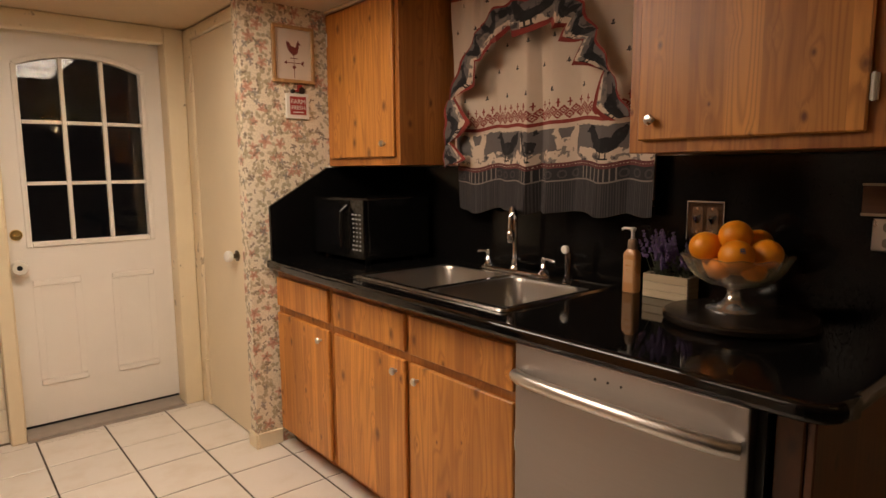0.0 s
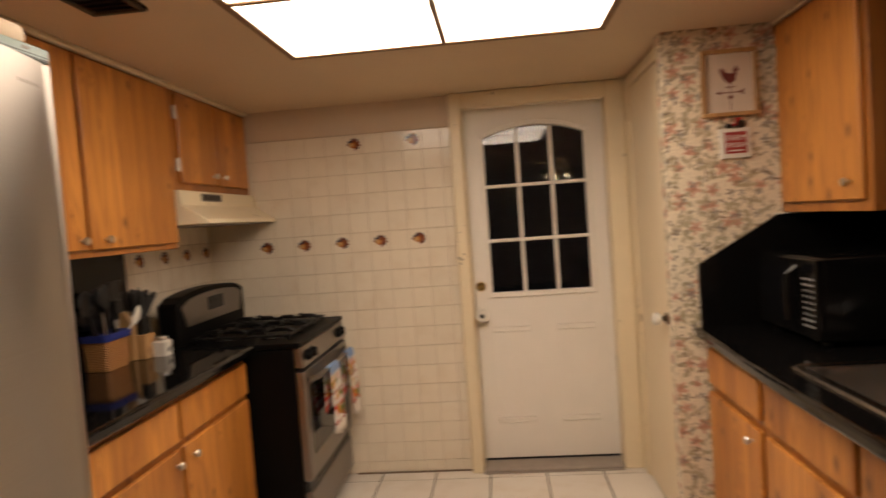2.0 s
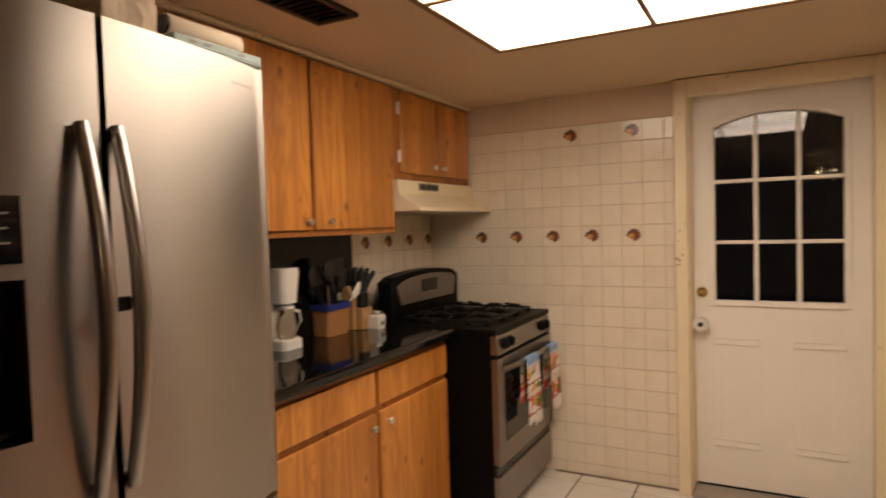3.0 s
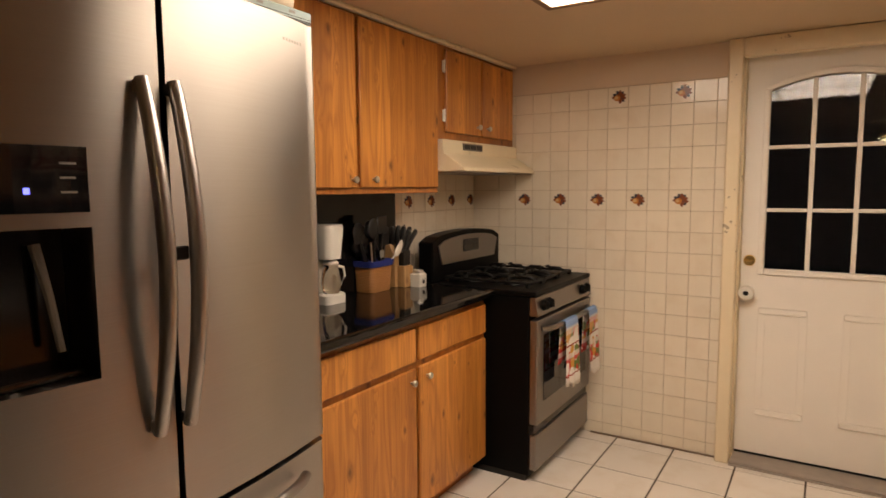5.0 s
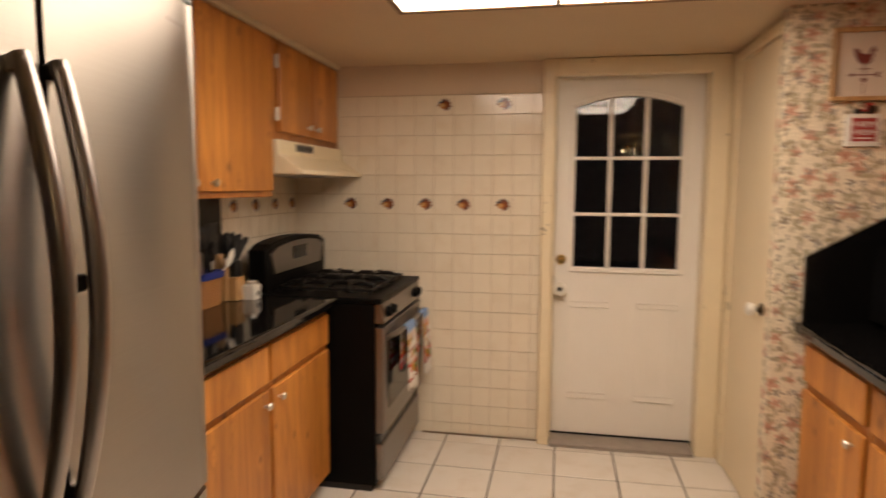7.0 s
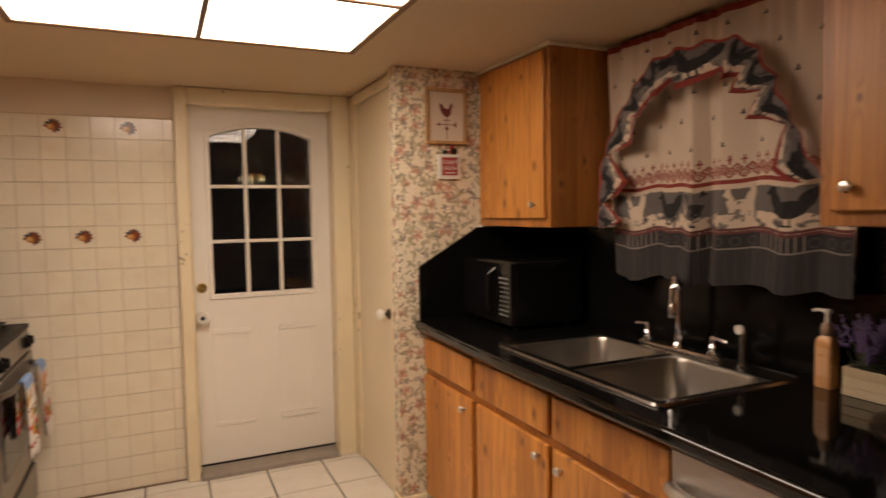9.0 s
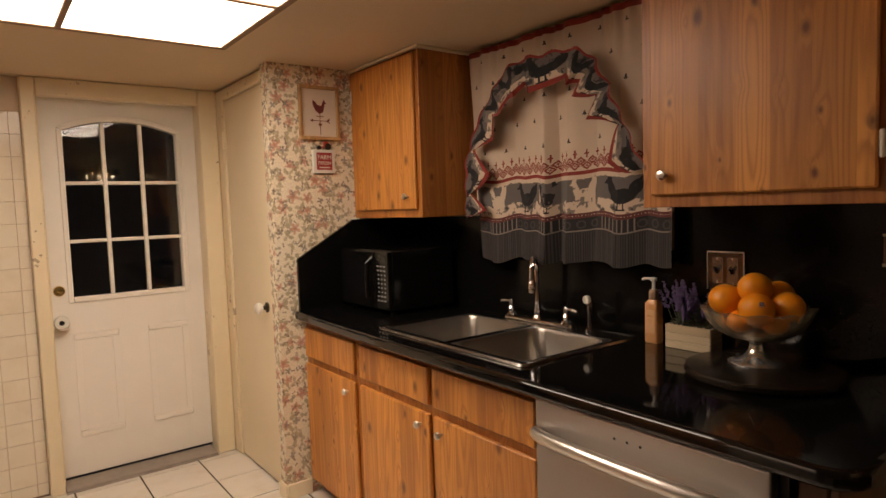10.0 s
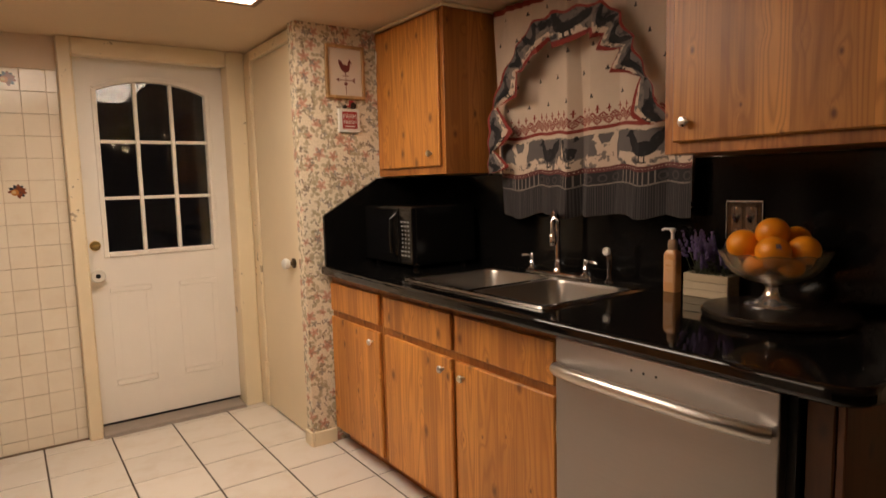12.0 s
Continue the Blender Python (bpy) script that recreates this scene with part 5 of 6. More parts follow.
SIGN_RED = plain("sign_red", (0.34, 0.035, 0.030), 0.6)
sign = thing("wall_sign", (1.556, YP, 1.63), "small white-framed red farm sign topped with a tractor", "sign")
part("board", box(1.498, 1.614, YP - 0.016, YP - 0.001, 1.574, 1.690, 0.002), WHITE_PLASTIC, sign)
part("red_panel", box(1.516, 1.598, YP - 0.018, YP - 0.0165, 1.592, 1.676), SIGN_RED, sign)
text_part("FARM", 0.030, (1.557, YP - 0.0186, 1.652), (90, 0, 0), WHITE_PLASTIC, sign)
text_part("FRESH", 0.026, (1.557, YP - 0.0186, 1.624), (90, 0, 0), WHITE_PLASTIC, sign)
part("text_bar", box(1.530, 1.584, YP - 0.019, YP - 0.0183, 1.601, 1.606), WHITE_PLASTIC, sign)
trac = lathe([(0.016, -0.010), (0.016, 0.0)], (1.582, YP - 0.003, 1.707), 16, "Y")
add(trac, lathe([(0.010, -0.010), (0.010, 0.0)], (1.536, YP - 0.003, 1.701), 16, "Y"))
part("tractor_wheels", trac, BLACK_MATT, sign)
part("tractor", prism([(1.528, 1.706), (1.560, 1.708), (1.562, 1.732), (1.584, 1.732), (1.584, 1.714), (1.566, 1.700), (1.530, 1.700)], "y", YP - 0.011, YP - 0.004), SIGN_RED, sign)

# ---- worktop things by the sink ----
PEACH = plain("peach_soap", (0.66, 0.34, 0.14), 0.28, 0, 0.06, 8, 100, 0.02)
SPX, SPY = 1.972, 1.334
soap = thing("soap_bottle", (SPX, SPY, 0.915), "peach-coloured soap bottle with a white pump", "soap dispenser")


def bottle_ring(hx, hy, r, z):
    return rect_ring(SPX - hx, SPX + hx, SPY - hy, SPY + hy, r, z)


part("bottle", loft([bottle_ring(0.019, 0.023, 0.008, 0.9155), bottle_ring(0.021, 0.025, 0.009, 0.921), bottle_ring(0.021, 0.0245, 0.009, 1.040), bottle_ring(0.020, 0.0235, 0.010, 1.050), bottle_ring(0.014, 0.015, 0.010, 1.062)]), PEACH, soap, "", True)
part("label", box(SPX - 0.0222, SPX - 0.0214, SPY - 0.017, SPY + 0.017, 0.950, 1.028), plain("pale_label", (0.68, 0.40, 0.21), 0.5), soap, "pale paper label")
for k, z in enumerate((1.005, 0.992, 0.985)):
    part("text_bar", box(SPX - 0.0228, SPX - 0.0223, SPY - 0.011 + 0.003 * k, SPY + 0.011 - 0.003 * k, z, z + (0.006 if k == 0 else 0.0025)), PEACH, soap)
part("collar", lathe([(0.013, 1.060), (0.016, 1.064), (0.016, 1.084), (0.013, 1.094), (0.009, 1.097)], (SPX, SPY, 0), 18), plain("grey_peach_plastic", (0.34, 0.22, 0.14), 0.35), soap, "dull peach collar", True)
pmp = lathe([(0.006, 1.096), (0.006, 1.122), (0.010, 1.124), (0.011, 1.133), (0.005, 1.136)], (SPX, SPY, 0), 14)
add(pmp, tube([(SPX, SPY, 1.131), (SPX - 0.010, SPY + 0.026, 1.132), (SPX - 0.013, SPY + 0.034, 1.127)], 0.0045, 8))
part("pump", pmp, WHITE_PLASTIC, soap, "", True)

WASHED = wood("whitewashed_wood", (0.66, 0.55, 0.38), (0.56, 0.45, 0.30), (0.40, 0.30, 0.18), vert=False, rough=0.6)
LEAF = plain("grey_green_leaf", (0.085, 0.095, 0.055), 0.6)
VIOLET = plain("violet_bloom", (0.135, 0.085, 0.215), 0.7, 0, 0.3)
pl = thing("planter_box", (1.98, 1.195, 0.915), "whitewashed wooden box of artificial lavender", "planter")
for z0, z1 in ((0.9155, 0.940), (0.941, 0.966), (0.967, 0.992)):
    part("front_slat", box(1.944, 1.951, 1.118, 1.274, z0, z1, 0.0015), WASHED, pl)
    part("back_slat", box(2.008, 2.015, 1.118, 1.274, z0, z1, 0.0015), WASHED, pl)
part("end_board", box(1.9515, 2.0075, 1.118, 1.126, 0.9155, 0.992, 0.0015), WASHED, pl)
part("end_board", box(1.9515, 2.0075, 1.266, 1.274, 0.9155, 0.992, 0.0015), WASHED, pl)
part("soil", box(1.9515, 2.0075, 1.1265, 1.2655, 0.9155, 0.978), IRON, pl)
rnd = random.Random(5)
stems, leaves, bloom = bmesh.new(), bmesh.new(), bmesh.new()
for k in range(46):
    bx, by = rnd.uniform(1.956, 2.004), rnd.uniform(1.132, 1.262)
    tx, ty, tz = bx + rnd.uniform(-0.035, 0.008), by + rnd.uniform(-0.040, 0.050), rnd.uniform(1.040, 1.135)
    add(stems, tube([(bx, by, 0.976), ((bx + tx) / 2, (by + ty) / 2, (0.98 + tz) / 2), (tx, ty, tz)], 0.0011, 5))
    for i in range(9):
        u = 0.58 + 0.42 * i / 8
        px, py, pz = bx + (tx - bx) * u, by + (ty - by) * u, 0.976 + (tz - 0.976) * u
        r = 0.0052 * (1.15 - 0.6 * i / 8)
        for q in range(3):
            a = rnd.uniform(0, 6.28)
            b2 = bmesh.new()
            bmesh.ops.create_icosphere(b2, subdivisions=1, radius=r * rnd.uniform(0.6, 1.0))
            bmesh.ops.translate(b2, verts=b2.verts, vec=(px + math.cos(a) * r, py + math.sin(a) * r, pz + rnd.uniform(-0.004, 0.004)))
            add(bloom, b2)
    for i in range(9):
        a = rnd.uniform(0, 6.28)
        lz = rnd.uniform(0.985, 1.05)
        d = Vector((math.cos(a), math.sin(a), rnd.uniform(0.2, 1.0))).normalized() * rnd.uniform(0.018, 0.032)
        s_ = Vector((-math.sin(a), math.cos(a), 0)) * 0.0035
        o = Vector((bx, by, lz))
        vs = [leaves.verts.new(o + d * t + s_ * w + Vector((0, 0, -0.006 * t * t))) for t, w in ((0, 0.2), (0.5, 1), (1, 0), (0.5, -1))]
        leaves.faces.new(vs)
part("stems", stems, LEAF, pl, "thin green stems")
part("foliage", leaves, LEAF, pl, "grey-green leaves")
part("flower_spray", bloom, VIOLET, pl, "violet flower spikes")

sw = thing("switch_plate", (2.015, 1.107, 1.165), "steel double switch plate on the granite, dark reflection and lit edges in its colours", "switch plate")
# steel coloured dark for the dim room it mirrors
part("plate", box(2.012, 2.0175, 1.048, 1.166, 1.108, 1.229, 0.002), plain("reflection_dark_steel", (0.13, 0.105, 0.088), 0.22, 1.0, 0.10), sw)
# nickel strips paint in the light caught along the plate's edges
for y0, y1, z0, z1 in ((1.048, 1.166, 1.2255, 1.2295), (1.0475, 1.0495, 1.108, 1.225), (1.1645, 1.1665, 1.108, 1.225)):
    part("bevel", box(2.0105, 2.0119, y0, y1, z0, z1), NICKEL, sw, "bright strip for the lit edge")
for y in (1.083, 1.131):
    part("toggle", tube([(2.0100, y, 1.164), (1.992, y, 1.182)], [0.0065, 0.0055], 8), CHROME, sw, "", True)
    part("rocker_panel", prism(rr_outline(y - 0.018, y + 0.018, 1.128, 1.212, 0.008), "x", 2.0102, 2.0119), RIM_STEEL, sw, "raised bright panel", True)
    for zs in (1.134, 1.206):
        part("screw", lathe([(0.004, 0.0), (0.004, -0.0012), (0.001, -0.0016)], (2.0100, y, zs), 10, "X"), CHROME, sw, "", True)
PLAQ = wood("red_brown_wood", (0.22, 0.10, 0.055), (0.15, 0.065, 0.035), (0.06, 0.02, 0.01), vert=False)
plq = thing("wall_plaque", (2.015, 0.64, 1.25), "small red-brown wooden plaque with pale edges", "plaque")
part("board", box(2.011, 2.0175, 0.585, 0.690, 1.215, 1.284), PLAQ, plq)
part("edge", box(2.009, 2.0175, 0.585, 0.692, 1.207, 1.2145, 0.001), WASHED, plq)
part("edge", box(2.009, 2.0175, 0.585, 0.692, 1.2845, 1.291, 0.001), WASHED, plq)
out = thing("outlet_plate", (2.015, 0.62, 1.16), "grey metal outlet plate on the granite", "outlet")
part("plate", box(2.012, 2.0175, 0.585, 0.664, 1.118, 1.202, 0.002), NICKEL, out)
for z in (1.140, 1.180):
    part("socket", prism(rr_outline(0.610, 0.640, z - 0.012, z + 0.012, 0.009), "x", 2.010, 2.0119), GREY, out)

BOARD = plain("dark_brown_stone", (0.014, 0.010, 0.0075), 0.24, 0, 0.35, 26, 260, 0.2)
slab_c = (1.828, 0.905)
single("stone_board", lathe([(0.150, 0.9155), (0.190, 0.917), (0.196, 0.924), (0.196, 0.936), (0.191, 0.941), (0.010, 0.941)], (*slab_c, 0), 56), BOARD, (*slab_c, 0.915), "round dark stone serving board on the worktop", "serving board", smooth=True)
CUT_THIN = clear_glass("thin_cut_glass", (0.97, 0.92, 0.76), 0.11, 1.36)
CUT_THIN.node_tree.nodes["Principled BSDF"].inputs["Transmission Weight"].default_value = 0.90
CUT = clear_glass("cut_glass", (0.98, 0.97, 0.94), 0.03, 1.47)
bl = thing("fruit_bowl", (1.850, 0.930, 0.941), "footed cut-glass fruit bowl", "bowl")
bc = (1.850, 0.930)
N = 48
prof_o = [(0.012, 1.0085), (0.036, 1.010), (0.074, 1.018), (0.104, 1.036), (0.122, 1.058), (0.132, 1.080), (0.141, 1.094)]
prof_i = [(0.137, 1.095), (0.128, 1.080), (0.117, 1.060), (0.099, 1.040), (0.070, 1.024), (0.012, 1.016)]
bm = bmesh.new()
rings = []
for r, z in prof_o + prof_i:
    ring = []
    for i in range(N):
        a = 2 * math.pi * i / N
        rr = r * (1 + (0.022 if i % 2 else -0.022) * (1 if z > 0.995 and (r, z) in prof_o else 0)) * (1 + (0.04 * math.cos(12 * a) if r > 0.125 else 0))
        ring.append(bm.verts.new((bc[0] + rr * math.cos(a), bc[1] + rr * math.sin(a), z + (0.004 * math.cos(12 * a) if r > 0.125 else 0))))
    rings.append(ring)
for a, b in zip(rings, rings[1:]):
    for i in range(N):
        bm.faces.new((a[i], a[(i + 1) % N], b[(i + 1) % N], b[i]))
bm.faces.new(rings[0])
bm.faces.new(rings[-1])
bmesh.ops.recalc_face_normals(bm, faces=bm.faces)
part("bowl", bm, CUT_THIN, bl, "", True)
part("foot", lathe([(0.072, 0.9415), (0.073, 0.946), (0.068, 0.950), (0.050, 0.955), (0.034, 0.963), (0.024, 0.974), (0.018, 0.990), (0.019, 1.000), (0.034, 1.0075)], (*bc, 0), 24), plain("silvery_glass", (0.80, 0.79, 0.77), 0.12, 0.9, 0.04), bl, "thick glass foot and stem", True)


def orange_mat():
    m, nt, bs = mat_base("orange_peel")
    v = coords(nt)
    n = noise_n(nt, v, 14.0, 3.0)
    nt.links.new(mixc(nt, n, (0.80, 0.25, 0.008), (0.90, 0.34, 0.012)), bs.inputs["Base Color"])
    bs.inputs["Roughness"].default_value = 0.38
    bs.inputs["Subsurface Weight"].default_value = 0.0
    vo = nd(nt, "ShaderNodeTexVoronoi", Scale=420.0)
    nt.links.new(v, vo.inputs["Vector"])
    bump(nt, bs, vo.outputs["Distance"], 0.35, 0.0012)
    return m


PEEL = orange_mat()
STICK = plain("sticker_blue", (0.10, 0.12, 0.25), 0.4)
spots = [(-0.020, 0.078, 1.112, 0.045), (-0.058, -0.026, 1.100, 0.045), (0.016, -0.072, 1.102, 0.042), (0.072, -0.024, 1.124, 0.040), (-0.004, 0.004, 1.148, 0.044), (0.058, 0.060, 1.106, 0.043), (-0.034, 0.030, 1.056, 0.034), (-0.004, -0.050, 1.056, 0.034), (0.046, 0.010, 1.056, 0.034)]
for k, (dx, dy, z, r) in enumerate(spots):
    ob = bmesh.new()
    bmesh.ops.create_uvsphere(ob, u_segments=28, v_segments=18, radius=r)
    for v in ob.verts:
        v.co.z *= 0.95
        t_ = max(0.0, v.co.z / r - 0.92)
        v.co.z -= t_ * 0.12 * r
        v.co += Vector((bc[0] + dx, bc[1] + dy, z))
    o = thing("orange", (bc[0] + dx, bc[1] + dy, z - r * 0.95), "ripe orange heaped in the glass bowl", "orange", "oranges in the bowl")
    part("fruit", ob, PEEL, o, "", True)
    st = bmesh.new()
    bmesh.ops.create_circle(st, cap_ends=True, segments=8, radius=0.004)
    bmesh.ops.transform(st, matrix=Matrix.Translation((bc[0] + dx + 0.010, bc[1] + dy, z + r * 0.95 - 0.0005)), verts=st.verts)
    part("stem_scar", st, LEAF, o)
    if k == 1:
        n_ = Vector((-0.74, -0.60, 0.42)).normalized()
        s2 = bmesh.new()
        bmesh.ops.create_uvsphere(s2, u_segments=20, v_segments=20, radius=r * 1.006)
        bmesh.ops.delete(s2, geom=[f for f in s2.faces if f.calc_center_median().normalized().dot(n_) < 0.985], context="FACES")
        for v in s2.verts:
            v.co.z *= 0.95
            v.co += Vector((bc[0] + dx, bc[1] + dy, z))
        part("sticker", s2, STICK, o, "small blue fruit sticker")

# ---- cooker-side worktop things ----
cm = thing("coffee_maker", (-0.955, 2.36, 0.915), "white drip coffee maker with a glass jug", "coffee maker")
part("base", loft([rect_ring(-1.025, -0.895, 2.29, 2.43, 0.03, 0.9155), rect_ring(-1.025, -0.895, 2.29, 2.43, 0.03, 0.950), rect_ring(-1.018, -0.902, 2.297, 2.423, 0.03, 0.956)]), WHITE_PLASTIC, cm, "", True)
part("column", box(-1.028, -0.985, 2.305, 2.415, 0.957, 1.14, 0.006), WHITE_PLASTIC, cm)
part("basket", loft([rect_ring(-1.020, -0.905, 2.305, 2.415, 0.035, 1.095), rect_ring(-1.026, -0.892, 2.295, 2.425, 0.035, 1.215), rect_ring(-1.024, -0.895, 2.298, 2.422, 0.035, 1.232)]), WHITE_PLASTIC, cm, "", True)
jug = part("jug", lathe([(0.040, 0.957), (0.046, 0.965), (0.050, 0.995), (0.045, 1.035), (0.036, 1.060), (0.038, 1.072)], (-0.942, 2.36, 0), 24), clear_glass("jug_glass", (0.86, 0.80, 0.70), 0.03), cm, "clear glass jug with a little coffee", True)
part("jug_handle", tube([(-0.918, 2.388, 1.064), (-0.905, 2.412, 1.058), (-0.902, 2.418, 1.022), (-0.915, 2.398, 0.985)], 0.006, 8), WHITE_PLASTIC, jug, "", True)
part("jug_lid", lathe([(0.039, 1.0725), (0.040, 1.080), (0.030, 1.088), (0.008, 1.090)], (-0.942, 2.36, 0), 24), WHITE_PLASTIC, jug, "", True)
cm.scale = (0.84, 0.84, 1.04)

m, nt, bs = mat_base("woven_wicker")
v = coords(nt, wander=False)
w1 = nd(nt, "ShaderNodeTexWave", Scale=46.0, Distortion=5.0, Detail=3.0)
w1.bands_direction = "Z"
nt.links.new(v, w1.inputs["Vector"])
nt.links.new(mixc(nt, w1.outputs["Fac"], (0.36, 0.155, 0.048), (0.48, 0.225, 0.076)), bs.inputs["Base Color"])
bs.inputs["Roughness"].default_value = 0.6
bump(nt, bs, w1.outputs["Fac"], 0.6, 0.004)
WICKER = m
BLUE_CLOTH = plain("blue_cloth", (0.018, 0.030, 0.20), 0.9, 0, 0.2, 30, 400, 0.3)
NYLON = plain("dull_black_nylon", (0.006, 0.0055, 0.0055), 0.5, 0, 0.25, 20, 200, 0.15)
bk = thing("utensil_basket", (-0.985, 2.695, 0.915), "woven basket with a blue liner holding black utensils", "basket")
rows_b = []
for k in range(13):
    u = k / 12
    out = 0.004 * u + (0.0008 if k % 2 else 0.0)
    rows_b.append(rect_ring(-1.036 - out, -0.934 + out * 2, 2.622 - out * 2, 2.768 + out * 2, 0.022, 0.9155 + 0.135 * u))
part("basket", loft(rows_b), WICKER, bk, "", True)
part("liner", loft([rect_ring(-1.044, -0.922, 2.608, 2.782, 0.022, 1.034), rect_ring(-1.047, -0.919, 2.604, 2.786, 0.022, 1.062), rect_ring(-1.036, -0.930, 2.616, 2.774, 0.02, 1.058)]), BLUE_CLOTH, bk, "blue cloth liner", True)
rnd = random.Random(11)
for k in range(17):
    by, bx = 2.632 + 0.0078 * k, rnd.uniform(-1.022, -0.950)
    tz = rnd.uniform(1.110, 1.215)
    ty = by + rnd.uniform(-0.075, 0.005)
    tx = max(-1.012, bx + rnd.uniform(-0.01, 0.035))
    ut = thing("kitchen_utensil", (bx, by, 1.05), "black nylon kitchen utensil standing in the basket", "utensil", "utensils in the basket")
    part("handle", tube([(bx, by, 1.045), (tx, ty, tz - 0.02)], 0.0065, 8), NYLON, ut, "", True)
    if k % 4 == 1:
        # slotted turner
        hd = box(tx - 0.004, tx + 0.004, ty - 0.036, ty + 0.036, tz - 0.030, tz + 0.052, 0.003)
        for q in (-0.018, 0.0, 0.018):
            box(tx + 0.0042, tx + 0.0050, ty + q - 0.003, ty + q + 0.003, tz - 0.005, tz + 0.036, bm=hd)
    else:
        hd = bmesh.new()
        bmesh.ops.create_uvsphere(hd, u_segments=16, v_segments=10, radius=1.0)
        sx, sy, sz = (0.014, 0.040, 0.048) if k % 3 else (0.030, 0.044, 0.036)
        for vv in hd.verts:
            hollow = 0.55 if vv.co.x > 0 else 1.0
            vv.co = Vector((vv.co.x * sx * hollow + tx, vv.co.y * sy + ty, vv.co.z * sz + tz))
    part("head", hd, NYLON, ut, "", True)
lad = thing("kitchen_utensil", (-0.94, 2.700, 1.05), "grey steel turner standing in the basket", "utensil", "utensils in the basket")
part("blade", box(-0.936, -0.933, 2.684, 2.714, 1.074, 1.108, 0.001), GREY, lad)
part("handle", tube([(-0.945, 2.640, 1.048), (-0.940, 2.628, 1.120), (-0.938, 2.622, 1.150)], 0.004, 8), NICKEL, lad, "", True)

kbk = thing("knife_block", (-0.955, 2.865, 0.915), "light wood knife block full of black-handled knives", "knife block")
part("block", prism([(-1.030, 0.9155), (-0.945, 0.9155), (-0.945, 1.060), (-0.975, 1.128), (-1.030, 1.105)], "y", 2.815, 2.900, 0.003), PINE_LIGHT, kbk)
part("front_block", prism([(-0.944, 0.9155), (-0.900, 0.9155), (-0.900, 1.020), (-0.944, 1.020)], "y", 2.830, 2.900, 0.003), PINE_LIGHT, kbk)
part("sheath", box(-0.943, -0.908, 2.838, 2.894, 1.0205, 1.094, 0.004), NYLON, kbk, "black plastic knife sheath")
for i in range(3):
    for j in range(3):
        x0, z0 = -0.926 - 0.026 * i, 1.090 + 0.012 * i
        y0 = 2.838 + 0.022 * j
        kn = thing("knife", (x0, y0, z0), "kitchen knife with a black handle in the block", "knife", "knives in the block")
        lean = 0.012 + 0.026 * j - 0.010 * i
        part("handle", tube([(x0, y0, z0), (x0 + 0.006, y0 + lean * 0.5, z0 + 0.050), (x0 + 0.010, y0 + lean, z0 + 0.086 + 0.006 * ((i + j) % 2)), (x0 + 0.010, y0 + lean * 1.1, z0 + 0.098)], [0.0095, 0.0105, 0.0125, 0.0080], 8), NYLON, kn, "", True)
        part("bolster", lathe([(0.0095, -0.004), (0.0095, 0.004)], (x0, y0, z0), 8), NICKEL, kn)
spo = thing("serving_spoon", (-0.930, 2.760, 1.05), "pale cream spoon leaning out of the utensil basket", "spoon")
hd = bmesh.new()
bmesh.ops.create_uvsphere(hd, u_segments=14, v_segments=10, radius=1.0)
for vv in hd.verts:
    vv.co = Vector((-0.918 + vv.co.x * 0.006, 2.816 + vv.co.y * 0.018 * (1 - 0.45 * vv.co.z) + vv.co.z * 0.034, 1.112 + vv.co.z * 0.040 - vv.co.y * 0.010))
part("bowl", hd, WHITE_PLASTIC, spo, "", True)
part("handle", tube([(-0.936, 2.764, 1.045), (-0.928, 2.776, 1.066), (-0.920, 2.788, 1.082)], 0.005, 8), WHITE_PLASTIC, spo, "", True)
jar = thing("ceramic_jar", (-0.872, 2.905, 0.915), "small square white jar with a dark rooster mark", "jar")
part("jar", loft([rect_ring(-0.902, -0.842, 2.875, 2.935, 0.008, 0.9155), rect_ring(-0.904, -0.840, 2.873, 2.937, 0.008, 0.975), rect_ring(-0.896, -0.848, 2.881, 2.929, 0.010, 0.984)]), WHITE_PLASTIC, jar, "", True)
part("lid", lathe([(0.026, 0.984), (0.027, 0.990), (0.024, 0.998), (0.006, 1.001)], (-0.872, 2.905, 0), 18), NICKEL, jar, "dark metal lid", True)
part("mark", prism([(2.893, 0.935), (2.903, 0.930), (2.914, 0.938), (2.917, 0.958), (2.910, 0.952), (2.901, 0.948), (2.894, 0.956)], "x", -0.8398, -0.8390), BLACK_MATT, jar)

